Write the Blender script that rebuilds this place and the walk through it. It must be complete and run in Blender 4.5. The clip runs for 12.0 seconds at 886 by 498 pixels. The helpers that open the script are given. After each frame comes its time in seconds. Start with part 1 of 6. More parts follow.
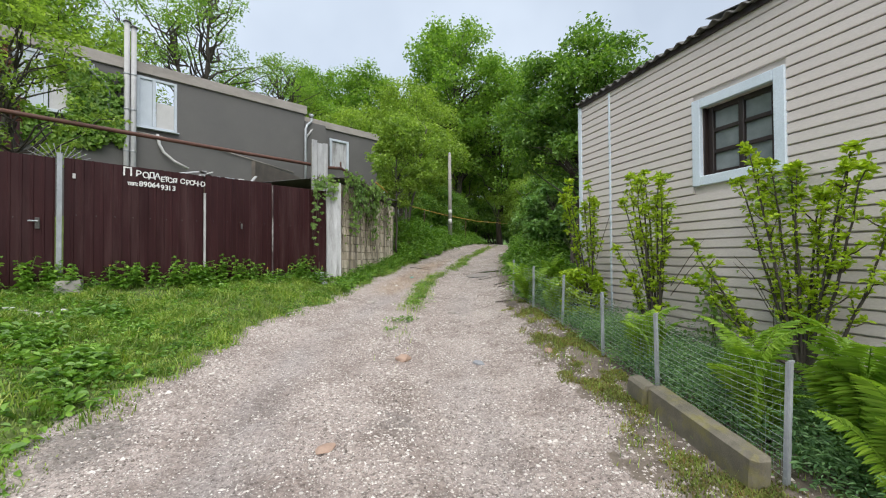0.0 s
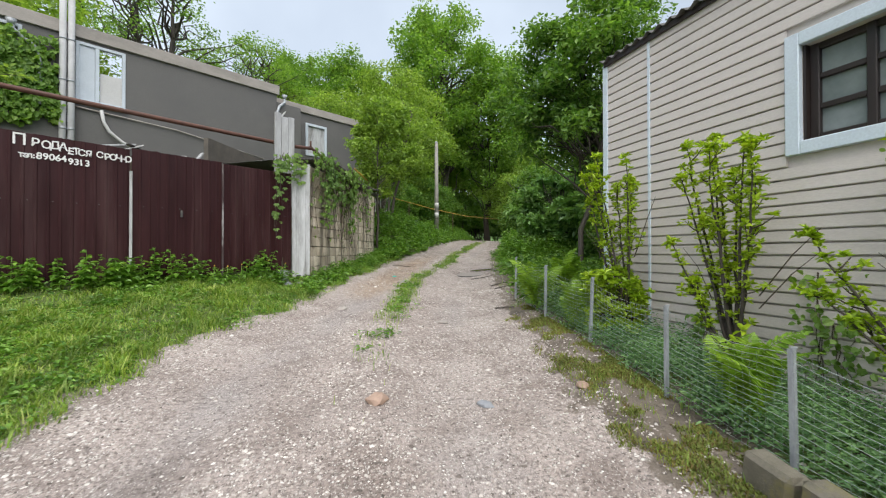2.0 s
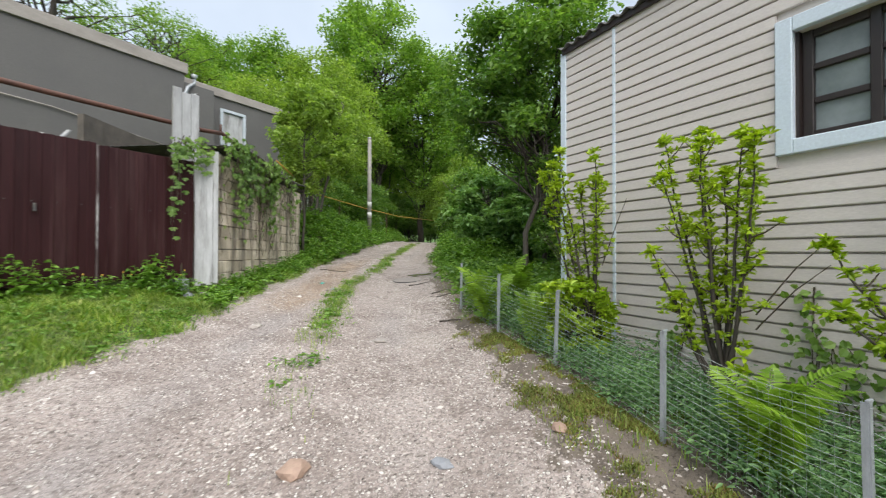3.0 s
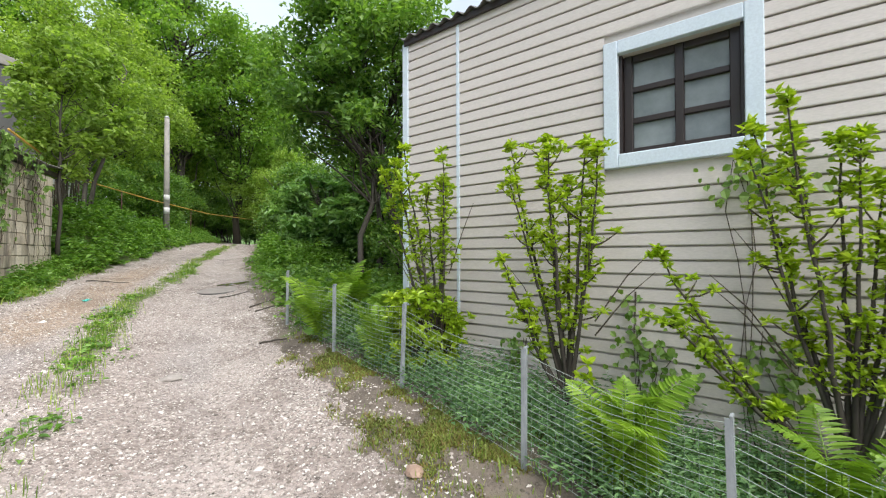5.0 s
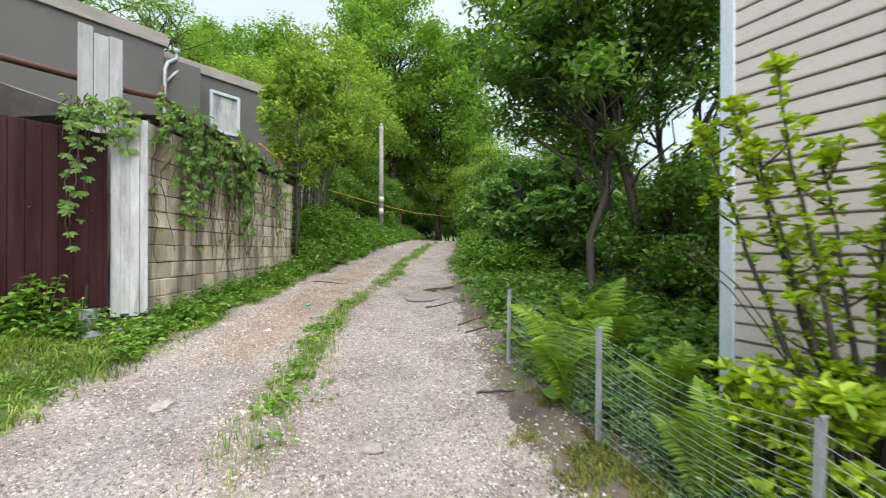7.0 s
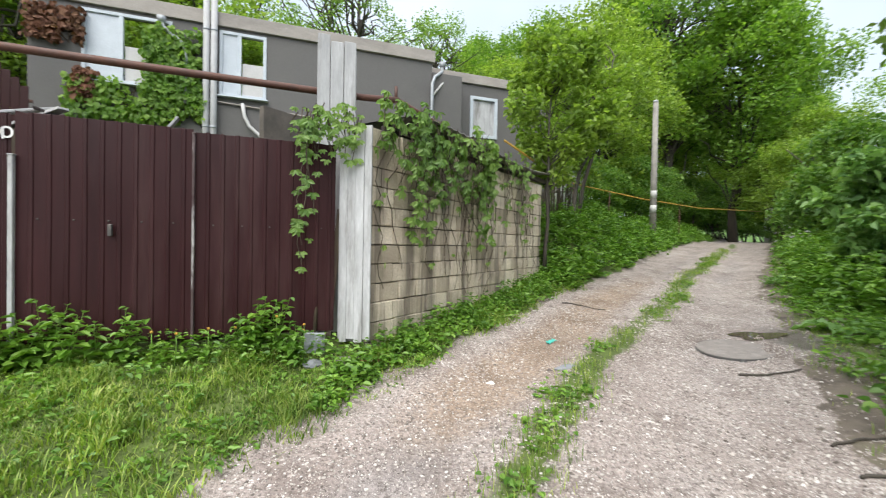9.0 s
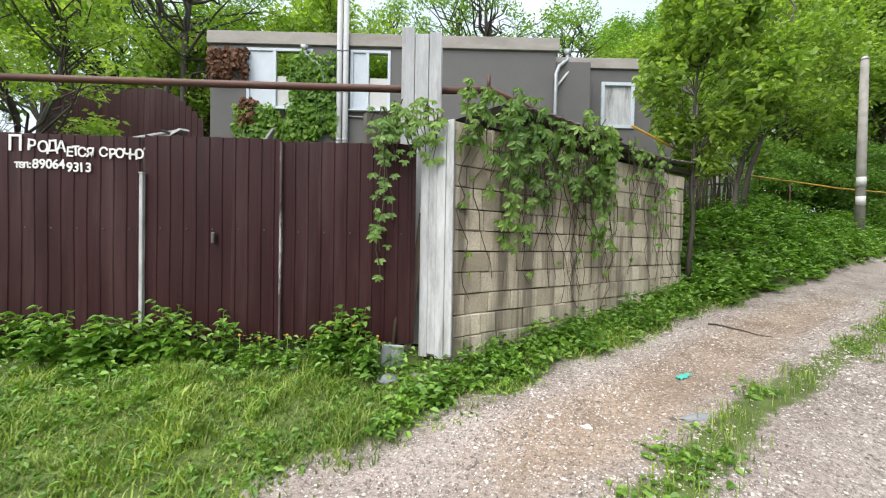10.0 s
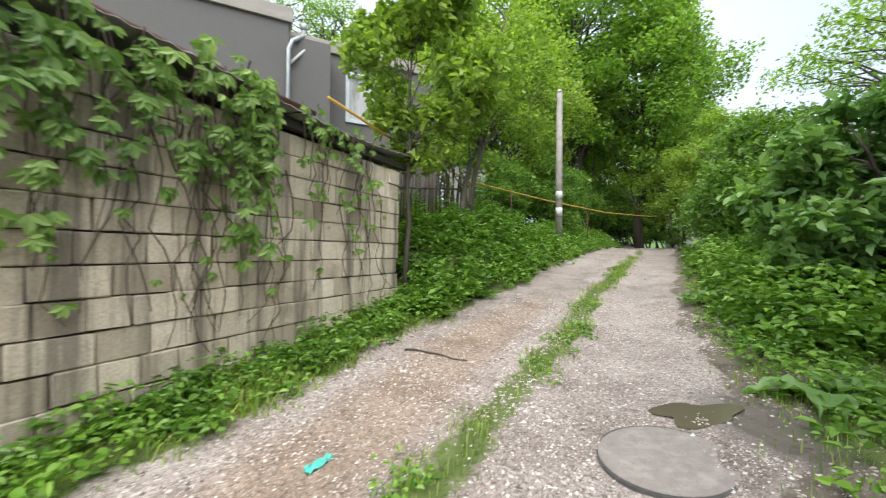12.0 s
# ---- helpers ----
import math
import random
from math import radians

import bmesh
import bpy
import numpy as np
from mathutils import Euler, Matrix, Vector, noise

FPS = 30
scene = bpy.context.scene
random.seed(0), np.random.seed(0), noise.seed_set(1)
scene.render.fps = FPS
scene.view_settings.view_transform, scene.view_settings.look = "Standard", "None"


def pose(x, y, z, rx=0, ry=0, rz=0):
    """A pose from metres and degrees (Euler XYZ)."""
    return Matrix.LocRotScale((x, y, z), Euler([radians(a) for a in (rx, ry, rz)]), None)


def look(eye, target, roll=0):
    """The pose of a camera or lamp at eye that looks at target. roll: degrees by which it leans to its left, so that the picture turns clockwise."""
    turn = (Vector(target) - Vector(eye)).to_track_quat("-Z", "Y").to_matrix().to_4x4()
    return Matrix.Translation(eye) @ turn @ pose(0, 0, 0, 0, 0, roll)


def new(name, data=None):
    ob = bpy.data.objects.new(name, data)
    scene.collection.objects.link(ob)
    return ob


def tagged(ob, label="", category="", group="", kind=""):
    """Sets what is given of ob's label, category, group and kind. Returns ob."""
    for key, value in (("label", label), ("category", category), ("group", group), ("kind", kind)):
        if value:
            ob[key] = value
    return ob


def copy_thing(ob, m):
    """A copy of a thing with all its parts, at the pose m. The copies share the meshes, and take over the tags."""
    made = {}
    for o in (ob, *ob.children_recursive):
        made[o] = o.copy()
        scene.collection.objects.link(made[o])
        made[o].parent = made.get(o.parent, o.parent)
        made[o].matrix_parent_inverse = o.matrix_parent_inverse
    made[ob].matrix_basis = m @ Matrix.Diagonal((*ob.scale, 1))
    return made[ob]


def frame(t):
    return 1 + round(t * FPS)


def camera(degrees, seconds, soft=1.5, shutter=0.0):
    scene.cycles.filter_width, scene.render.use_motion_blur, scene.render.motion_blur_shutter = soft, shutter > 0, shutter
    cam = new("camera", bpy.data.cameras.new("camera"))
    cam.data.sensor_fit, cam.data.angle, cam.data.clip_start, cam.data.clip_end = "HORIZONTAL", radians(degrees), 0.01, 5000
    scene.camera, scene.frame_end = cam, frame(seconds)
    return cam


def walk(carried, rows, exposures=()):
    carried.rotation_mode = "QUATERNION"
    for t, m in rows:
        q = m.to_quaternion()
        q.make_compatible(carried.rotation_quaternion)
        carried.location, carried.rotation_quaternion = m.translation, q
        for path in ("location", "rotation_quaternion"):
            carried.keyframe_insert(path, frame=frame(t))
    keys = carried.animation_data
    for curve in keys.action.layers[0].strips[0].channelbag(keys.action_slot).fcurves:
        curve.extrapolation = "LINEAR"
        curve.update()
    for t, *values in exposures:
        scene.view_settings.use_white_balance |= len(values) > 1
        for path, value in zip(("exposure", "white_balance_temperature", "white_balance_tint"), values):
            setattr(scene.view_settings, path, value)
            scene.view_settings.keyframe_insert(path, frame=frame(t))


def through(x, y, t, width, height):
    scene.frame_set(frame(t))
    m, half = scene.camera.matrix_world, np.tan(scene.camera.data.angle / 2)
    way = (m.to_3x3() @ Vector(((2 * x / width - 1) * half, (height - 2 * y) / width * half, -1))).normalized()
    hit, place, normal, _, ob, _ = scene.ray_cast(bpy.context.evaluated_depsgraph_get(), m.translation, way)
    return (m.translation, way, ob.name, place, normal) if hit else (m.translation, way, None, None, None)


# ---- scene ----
cam = camera(94.0, 12.0, soft=1.15, shutter=0.25)

PATH = [
    (0, (0.175, 0.118, 1.306), (0.753, 2.032, 1.341), -0.4),
    (0.5, (0.188, 0.216, 1.28), (0.779, 2.126, 1.313), -0.4),
    (1, (0.305, 0.556, 1.233), (0.905, 2.463, 1.261), -0.3),
    (1.5, (0.426, 0.967, 1.256), (1.039, 2.871, 1.28), -0.1),
    (2, (0.517, 1.457, 1.298), (1.166, 3.348, 1.316), -0.1),
    (2.5, (0.614, 1.898, 1.304), (1.336, 3.763, 1.318), -0.1),
    (3, (0.701, 2.212, 1.365), (1.651, 3.972, 1.386), 0.1),
    (3.5, (0.782, 2.453, 1.42), (2.06, 3.991, 1.446), -0.2),
    (3.7, (0.806, 2.488, 1.441), (2.198, 3.924, 1.466), -0.3),
    (5.3, (1.03, 2.848, 1.412), (2.602, 4.085, 1.441), -0.2),
    (5.5, (1.089, 3.001, 1.438), (2.607, 4.303, 1.458), -0.2),
    (6, (1.259, 3.397, 1.46), (2.581, 4.898, 1.476), -0.1),
    (6.5, (1.457, 3.795, 1.568), (2.559, 5.464, 1.577), 0.2),
    (7, (1.587, 4.237, 1.586), (2.466, 6.034, 1.587), 0.2),
    (7.2, (1.629, 4.424, 1.647), (2.419, 6.262, 1.649), 0.2),
    (8.8, (1.942, 5.676, 1.85), (1.779, 7.67, 1.825), 1.2),
    (9, (2.001, 5.84, 1.848), (1.689, 7.815, 1.819), 1.1),
    (9.5, (2.164, 6.123, 1.901), (1.48, 8.002, 1.875), 1.0),
    (10, (2.287, 6.455, 1.894), (1.359, 8.227, 1.863), 1.0),
    (10.5, (2.481, 6.826, 1.901), (1.534, 8.587, 1.873), 1.0),
    (11, (2.742, 7.319, 1.907), (2.035, 9.19, 1.896), 0.8),
    (11.5, (2.931, 7.864, 1.889), (2.605, 9.837, 1.888), 0.7),
    (12, (3.124, 8.377, 1.908), (3.155, 10.376, 1.922), 0.5),
]
walk(cam, [(t, look(eye, target, roll)) for t, eye, target, roll in PATH], exposures=[(0.0, 0.13), (2.5, 0.2), (3.5, 0.35), (5.5, 0.55), (7.0, 0.45), (10.0, 0.57), (12.0, 0.7)])

# ---- world, sun and exposure ----
world = bpy.data.worlds.new("overcast_sky")
scene.world = world
world.use_nodes = True
wn, wl = world.node_tree.nodes, world.node_tree.links
wn.clear()
SUN_EL, SUN_ROT = radians(56), radians(192)
sky = wn.new("ShaderNodeTexSky")
sky.sky_type, sky.sun_disc = "NISHITA", False
sky.sun_elevation, sky.sun_rotation = SUN_EL, SUN_ROT
sky.air_density, sky.dust_density, sky.ozone_density = 1.0, 4.0, 1.0
cloud_at = wn.new("ShaderNodeTexCoord")
cloud = wn.new("ShaderNodeTexNoise")
cloud.inputs["Scale"].default_value, cloud.inputs["Detail"].default_value = 2.2, 4.0
ramp = wn.new("ShaderNodeMapRange")
ramp.inputs["From Min"].default_value, ramp.inputs["From Max"].default_value = 0.35, 0.65
ramp.inputs["To Min"].default_value, ramp.inputs["To Max"].default_value = 0.62, 0.88
blend = wn.new("ShaderNodeMix")
blend.data_type = "RGBA"
blend.inputs["B"].default_value = (6.9, 7.8, 9.0, 1)
back = wn.new("ShaderNodeBackground")
back.inputs["Strength"].default_value = 0.112
world_out = wn.new("ShaderNodeOutputWorld")
wl.new(cloud_at.outputs["Generated"], cloud.inputs["Vector"])
wl.new(cloud.outputs["Fac"], ramp.inputs["Value"])
wl.new(ramp.outputs["Result"], blend.inputs["Factor"])
wl.new(sky.outputs["Color"], blend.inputs["A"])
wl.new(blend.outputs["Result"], back.inputs["Color"])
wl.new(back.outputs["Background"], world_out.inputs["Surface"])
sun_data = bpy.data.lights.new("sun", "SUN")
sun_data.energy, sun_data.angle, sun_data.color = 4.05, radians(72), (1.0, 0.97, 0.92)
sun = new("sun", sun_data)
sun.matrix_basis = look((0, 0, 30), Vector((0, 0, 30)) - Vector((math.sin(SUN_ROT) * math.cos(SUN_EL), math.cos(SUN_ROT) * math.cos(SUN_EL), math.sin(SUN_EL))))

# ---- materials ----


def nodes_of(name):
    m = bpy.data.materials.new(name)
    m.use_nodes = True
    return m, m.node_tree.nodes, m.node_tree.links, m.node_tree.nodes["Principled BSDF"]


def place_node(nt, links, stretch=(1, 1, 1), local=False):
    src = nt.new("ShaderNodeTexCoord" if local else "ShaderNodeNewGeometry")
    mp = nt.new("ShaderNodeMapping")
    mp.inputs["Scale"].default_value = stretch
    links.new(src.outputs["Object" if local else "Position"], mp.inputs["Vector"])
    return mp.outputs["Vector"]


def noise_node(nt, links, at, scale, detail=5.0, rough=0.6):
    n = nt.new("ShaderNodeTexNoise")
    n.inputs["Scale"].default_value, n.inputs["Detail"].default_value, n.inputs["Roughness"].default_value = scale, detail, rough
    links.new(at, n.inputs["Vector"])
    return n.outputs["Fac"]


def ramp_node(nt, links, fac, stops):
    r = nt.new("ShaderNodeValToRGB")
    while len(r.color_ramp.elements) < len(stops):
        r.color_ramp.elements.new(0.5)
    for e, (p, c) in zip(r.color_ramp.elements, stops):
        e.position, e.color = p, (*c, 1)
    links.new(fac, r.inputs["Fac"])
    return r.outputs["Color"]


def mix_node(nt, links, fac, a, b, mode="MIX"):
    x = nt.new("ShaderNodeMix")
    x.data_type, x.blend_type = "RGBA", mode
    for key, v in (("Factor", fac), ("A", a), ("B", b)):
        if isinstance(v, (int, float)):
            x.inputs[key].default_value = v
        elif isinstance(v, tuple):
            x.inputs[key].default_value = (*v, 1)
        else:
            links.new(v, x.inputs[key])
    return x.outputs["Result"]


def math_node(nt, links, op, a, b=0.0):
    x = nt.new("ShaderNodeMath")
    x.operation = op
    x.use_clamp = op in ("MULTIPLY_ADD",)
    for i, v in enumerate((a, b)):
        if isinstance(v, (int, float)):
            x.inputs[i].default_value = v
        else:
            links.new(v, x.inputs[i])
    return x.outputs["Value"]


def range_node(nt, links, v, a, b, c=0.0, d=1.0):
    r = nt.new("ShaderNodeMapRange")
    for key, x in (("From Min", a), ("From Max", b), ("To Min", c), ("To Max", d)):
        r.inputs[key].default_value = x
    links.new(v, r.inputs["Value"])
    return r.outputs["Result"]


def bump_node(nt, links, height, strength, distance, bsdf):
    b = nt.new("ShaderNodeBump")
    b.inputs["Strength"].default_value, b.inputs["Distance"].default_value = strength, distance
    links.new(height, b.inputs["Height"])
    links.new(b.outputs["Normal"], bsdf.inputs["Normal"])


def surface(name, dark, light, stain, scale=6.0, fine=60.0, stretch=(1, 1, 1), rough=(0.6, 0.9), metal=0.0, bump=0.3, depth=0.004, stains=0.5, vary=0.0, local=False):
    """A worn surface: colour at a broad and a fine scale, stains, bump and uneven gloss."""
    m, nt, links, bsdf = nodes_of(name)
    at = place_node(nt, links, stretch, local)
    broad, grain = noise_node(nt, links, at, scale), noise_node(nt, links, at, fine, 4.0, 0.7)
    colour = ramp_node(nt, links, broad, [(0.3, dark), (0.7, light)])
    colour = mix_node(nt, links, range_node(nt, links, grain, 0.3, 0.75, 0.0, 0.45), colour, tuple(v * 0.6 for v in dark))
    spots = range_node(nt, links, noise_node(nt, links, at, scale * 0.45, 8.0, 0.7), 0.5, 0.72, 0.0, stains)
    colour = mix_node(nt, links, spots, colour, stain)
    if vary:
        info = nt.new("ShaderNodeObjectInfo")
        colour = mix_node(nt, links, 1.0, colour, ramp_node(nt, links, info.outputs["Random"], [(0.0, (1 - vary,) * 3), (1.0, (1 + vary * 0.4,) * 3)]), "MULTIPLY")
    links.new(colour, bsdf.inputs["Base Color"])
    links.new(range_node(nt, links, broad, 0.3, 0.7, rough[0], rough[1]), bsdf.inputs["Roughness"])
    bsdf.inputs["Metallic"].default_value = metal
    if bump:
        bump_node(nt, links, mix_node(nt, links, 0.35, grain, broad), bump, depth, bsdf)
    return m


def foliage(name, a, b, c, gloss=0.5, through=0.35, patch=0.9, swing=0.22):
    """Leaves: each leaf its own green, light shining through."""
    m, nt, links, bsdf = nodes_of(name)
    geo = nt.new("ShaderNodeNewGeometry")
    colour = ramp_node(nt, links, geo.outputs["Random Per Island"], [(0.0, a), (0.5, b), (1.0, c)])
    broad = noise_node(nt, links, place_node(nt, links), patch, 3.0)
    colour = mix_node(nt, links, 1.0, colour, ramp_node(nt, links, broad, [(0.3, (0.92 - swing, 1 - swing, 0.92 - swing)), (0.7, (0.93 + swing, 0.88 + swing, 0.73 + swing))]), "MULTIPLY")
    links.new(colour, bsdf.inputs["Base Color"])
    bsdf.inputs["Roughness"].default_value = gloss
    thin = nt.new("ShaderNodeBsdfTranslucent")
    links.new(mix_node(nt, links, 1.0, colour, (1.3, 1.4, 0.6), "MULTIPLY"), thin.inputs["Color"])
    both = nt.new("ShaderNodeMixShader")
    both.inputs["Fac"].default_value = through
    links.new(bsdf.outputs["BSDF"], both.inputs[1])
    links.new(thin.outputs["BSDF"], both.inputs[2])
    links.new(both.outputs["Shader"], nt["Material Output"].inputs["Surface"])
    return m


def ground_material():
    m, nt, links, bsdf = nodes_of("gravel_track_and_soil")
    at = place_node(nt, links)

    def mask(name):
        a = nt.new("ShaderNodeAttribute")
        a.attribute_name = name
        return a.outputs["Fac"]

    def ragged(v, edge, reach, a, b):
        return range_node(nt, links, math_node(nt, links, "ADD", v, math_node(nt, links, "MULTIPLY", math_node(nt, links, "SUBTRACT", edge, 0.5), reach)), a, b)

    wide, mid = noise_node(nt, links, at, 0.8, 6.0), noise_node(nt, links, at, 5.0, 6.0)
    edge, grit = noise_node(nt, links, at, 7.0, 6.0, 0.7), noise_node(nt, links, at, 170.0, 3.0, 0.75)
    patch = noise_node(nt, links, at, 2.1, 5.0, 0.6)
    dust = ramp_node(nt, links, wide, [(0.32, (0.235, 0.195, 0.175)), (0.5, (0.30, 0.256, 0.236)), (0.68, (0.36, 0.315, 0.292))])
    worn = ragged(mask("damp"), edge, 0.7, 0.3, 0.75)
    dust = mix_node(nt, links, math_node(nt, links, "MULTIPLY", worn, 0.75), dust, (0.255, 0.232, 0.225))
    dust = mix_node(nt, links, math_node(nt, links, "MULTIPLY", ragged(mask("clay"), edge, 0.9, 0.3, 0.8), 0.7), dust, (0.27, 0.192, 0.128))
    dust = mix_node(nt, links, 1.0, dust, ramp_node(nt, links, patch, [(0.36, (0.74, 0.71, 0.69)), (0.5, (1.0, 0.99, 0.98)), (0.64, (1.1, 1.09, 1.08))]), "MULTIPLY")
    dust = mix_node(nt, links, 1.0, dust, ramp_node(nt, links, grit, [(0.3, (0.6, 0.58, 0.56)), (0.5, (1.0, 1.0, 1.0)), (0.7, (1.32, 1.31, 1.3))]), "MULTIPLY")
    dust = mix_node(nt, links, 1.0, dust, ramp_node(nt, links, noise_node(nt, links, at, 34.0, 5.0, 0.8), [(0.36, (0.42, 0.39, 0.37)), (0.5, (1.0, 1.0, 1.0)), (0.64, (1.38, 1.37, 1.36))]), "MULTIPLY")
    loose = math_node(nt, links, "MULTIPLY", range_node(nt, links, worn, 0.0, 1.0, 1.0, 0.4), range_node(nt, links, patch, 0.36, 0.6, 0.45, 1.0))
    relief = math_node(nt, links, "MULTIPLY", grit, 0.35)
    for scale, least, size, stops in (
        (105.0, 0.45, 0.38, [(0.0, (0.09, 0.075, 0.065)), (0.4, (0.34, 0.30, 0.275)), (1.0, (0.72, 0.69, 0.65))]),
        (50.0, 0.56, 0.40, [(0.0, (0.07, 0.058, 0.05)), (0.3, (0.28, 0.24, 0.215)), (0.7, (0.52, 0.48, 0.44)), (1.0, (0.78, 0.75, 0.71))]),
        (23.0, 0.78, 0.36, [(0.0, (0.17, 0.14, 0.12)), (0.5, (0.40, 0.35, 0.32)), (1.0, (0.66, 0.62, 0.57))]),
    ):
        cell = nt.new("ShaderNodeTexVoronoi")
        cell.inputs["Scale"].default_value = scale
        links.new(at, cell.inputs["Vector"])
        tone = nt.new("ShaderNodeSeparateColor")
        links.new(cell.outputs["Color"], tone.inputs["Color"])
        there = math_node(nt, links, "GREATER_THAN", math_node(nt, links, "MULTIPLY", tone.outputs["Red"], range_node(nt, links, loose, 0.0, 1.0, 0.6, 1.15)), least)
        chip = math_node(nt, links, "MULTIPLY", there, range_node(nt, links, cell.outputs["Distance"], size, size * 0.78))
        dust = mix_node(nt, links, chip, dust, ramp_node(nt, links, tone.outputs["Green"], stops))
        relief = math_node(nt, links, "ADD", relief, math_node(nt, links, "MULTIPLY", chip, 30.0 / scale))
    soil = ramp_node(nt, links, mid, [(0.3, (0.075, 0.06, 0.046)), (0.55, (0.155, 0.125, 0.10)), (0.8, (0.13, 0.12, 0.07))])
    soil = mix_node(nt, links, range_node(nt, links, grit, 0.45, 0.75, 0.0, 0.5), soil, (0.20, 0.17, 0.14))
    sod = ramp_node(nt, links, mid, [(0.3, (0.06, 0.085, 0.018)), (0.7, (0.115, 0.16, 0.035))])
    colour = mix_node(nt, links, ragged(mask("gravel"), edge, 1.1, 0.42, 0.58), soil, dust)
    colour = mix_node(nt, links, ragged(mask("sod"), edge, 0.9, 0.42, 0.6), colour, sod)
    wet = ragged(mask("wet"), edge, 0.8, 0.35, 0.6)
    colour = mix_node(nt, links, math_node(nt, links, "MULTIPLY", wet, 0.5), colour, (0.115, 0.10, 0.09))
    links.new(colour, bsdf.inputs["Base Color"])
    links.new(range_node(nt, links, wet, 0.0, 1.0, 0.93, 0.45), bsdf.inputs["Roughness"])
    bump_node(nt, links, relief, 1.0, 0.012, bsdf)
    return m


GROUND = ground_material()
STONE = surface("road_stone", (0.30, 0.26, 0.23), (0.52, 0.48, 0.44), (0.2, 0.16, 0.13), 20, 150, stains=0.3, vary=0.3, bump=0.4)
CONCRETE = surface("weathered_concrete", (0.20, 0.19, 0.17), (0.33, 0.31, 0.28), (0.09, 0.085, 0.07), 5, 70, bump=0.4, depth=0.004)
MOSSY = surface("mossy_concrete", (0.10, 0.09, 0.066), (0.20, 0.18, 0.14), (0.20, 0.18, 0.03), 9, 90, bump=0.8, depth=0.008, stains=0.9)
def block_material():
    """Weathered limestone: each block its own tone, with dark runs of damp down the face."""
    m, nt, links, bsdf = nodes_of("limestone_block")
    at, run = place_node(nt, links), place_node(nt, links, (1.5, 1.5, 0.10))
    broad, grain = noise_node(nt, links, at, 3.2), noise_node(nt, links, at, 60.0, 4.0, 0.7)
    info = nt.new("ShaderNodeObjectInfo")
    colour = ramp_node(nt, links, broad, [(0.3, (0.54, 0.465, 0.36)), (0.7, (0.70, 0.625, 0.51))])
    colour = mix_node(nt, links, 1.0, colour, ramp_node(nt, links, info.outputs["Random"], [(0.0, (0.62, 0.60, 0.57)), (0.3, (0.9, 0.88, 0.86)), (1.0, (1.12, 1.12, 1.12))]), "MULTIPLY")
    colour = mix_node(nt, links, range_node(nt, links, grain, 0.42, 0.72, 0.0, 0.55), colour, (0.20, 0.165, 0.125))
    colour = mix_node(nt, links, range_node(nt, links, noise_node(nt, links, run, 2.3, 5.0, 0.65), 0.47, 0.59, 0.0, 0.8), colour, (0.13, 0.108, 0.086))
    colour = mix_node(nt, links, range_node(nt, links, noise_node(nt, links, at, 1.7, 7.0, 0.7), 0.56, 0.7, 0.0, 0.6), colour, (0.17, 0.145, 0.115))
    links.new(colour, bsdf.inputs["Base Color"])
    bsdf.inputs["Roughness"].default_value = 0.92
    bump_node(nt, links, mix_node(nt, links, 0.4, grain, broad), 0.9, 0.012, bsdf)
    return m


BLOCK = block_material()
MORTAR = surface("dark_mortar", (0.07, 0.06, 0.05), (0.14, 0.12, 0.10), (0.03, 0.03, 0.025), 6, 60, bump=0.6)
MAROON = surface("maroon_painted_sheet", (0.022, 0.0053, 0.0062), (0.041, 0.0105, 0.012), (0.078, 0.042, 0.041), 7.0, 60, (1, 1, 0.09), (0.4, 0.62), 0.0, 0.1, 0.002, stains=0.6)
CHIPS = surface("paint_chipped_edge", (0.035, 0.014, 0.014), (0.13, 0.10, 0.10), (0.66, 0.66, 0.65), 15, 90, (1, 1, 0.3), bump=0.5, stains=1.0)
CHIPPED = surface("chipped_white_paint", (0.34, 0.34, 0.34), (0.58, 0.58, 0.58), (0.035, 0.012, 0.012), 13, 90, (1, 1, 0.25), bump=0.5, stains=1.0)
MAROON.node_tree.nodes["Principled BSDF"].inputs["Specular IOR Level"].default_value = 0.22
RUST = surface("rusty_brown_pipe", (0.07, 0.028, 0.018), (0.14, 0.06, 0.04), (0.035, 0.02, 0.016), 9, 80, rough=(0.55, 0.8), bump=0.3)
GREYWALL = surface("grey_render", (0.098, 0.094, 0.091), (0.135, 0.13, 0.125), (0.075, 0.072, 0.07), 0.9, 40, bump=0.25, stains=0.5)
FASCIA = surface("raw_concrete_band", (0.26, 0.235, 0.21), (0.38, 0.35, 0.32), (0.15, 0.14, 0.125), 1.6, 30, (1, 1, 2.5), bump=0.4, stains=0.7)
WHITEPAINT = surface("flaking_white_paint", (0.37, 0.375, 0.38), (0.57, 0.575, 0.585), (0.15, 0.14, 0.125), 11, 60, (1, 1, 0.16), bump=0.5, stains=1.0, vary=0.15)
PVC = surface("white_window_frame", (0.46, 0.51, 0.56), (0.55, 0.60, 0.65), (0.40, 0.44, 0.47), 3, 40, rough=(0.35, 0.5), bump=0.05, stains=0.25)
WHITEWALL = surface("white_plaster", (0.47, 0.465, 0.455), (0.57, 0.565, 0.555), (0.34, 0.33, 0.32), 1.5, 40, bump=0.2)
GALV = surface("galvanised_steel", (0.30, 0.32, 0.34), (0.44, 0.47, 0.50), (0.20, 0.19, 0.18), 11, 70, (1, 1, 0.4), (0.4, 0.6), 0.35, 0.1, stains=0.5)
PIPEWHITE = surface("whitewashed_pipe", (0.34, 0.345, 0.35), (0.46, 0.465, 0.47), (0.30, 0.29, 0.28), 5, 50, bump=0.15, stains=0.5)
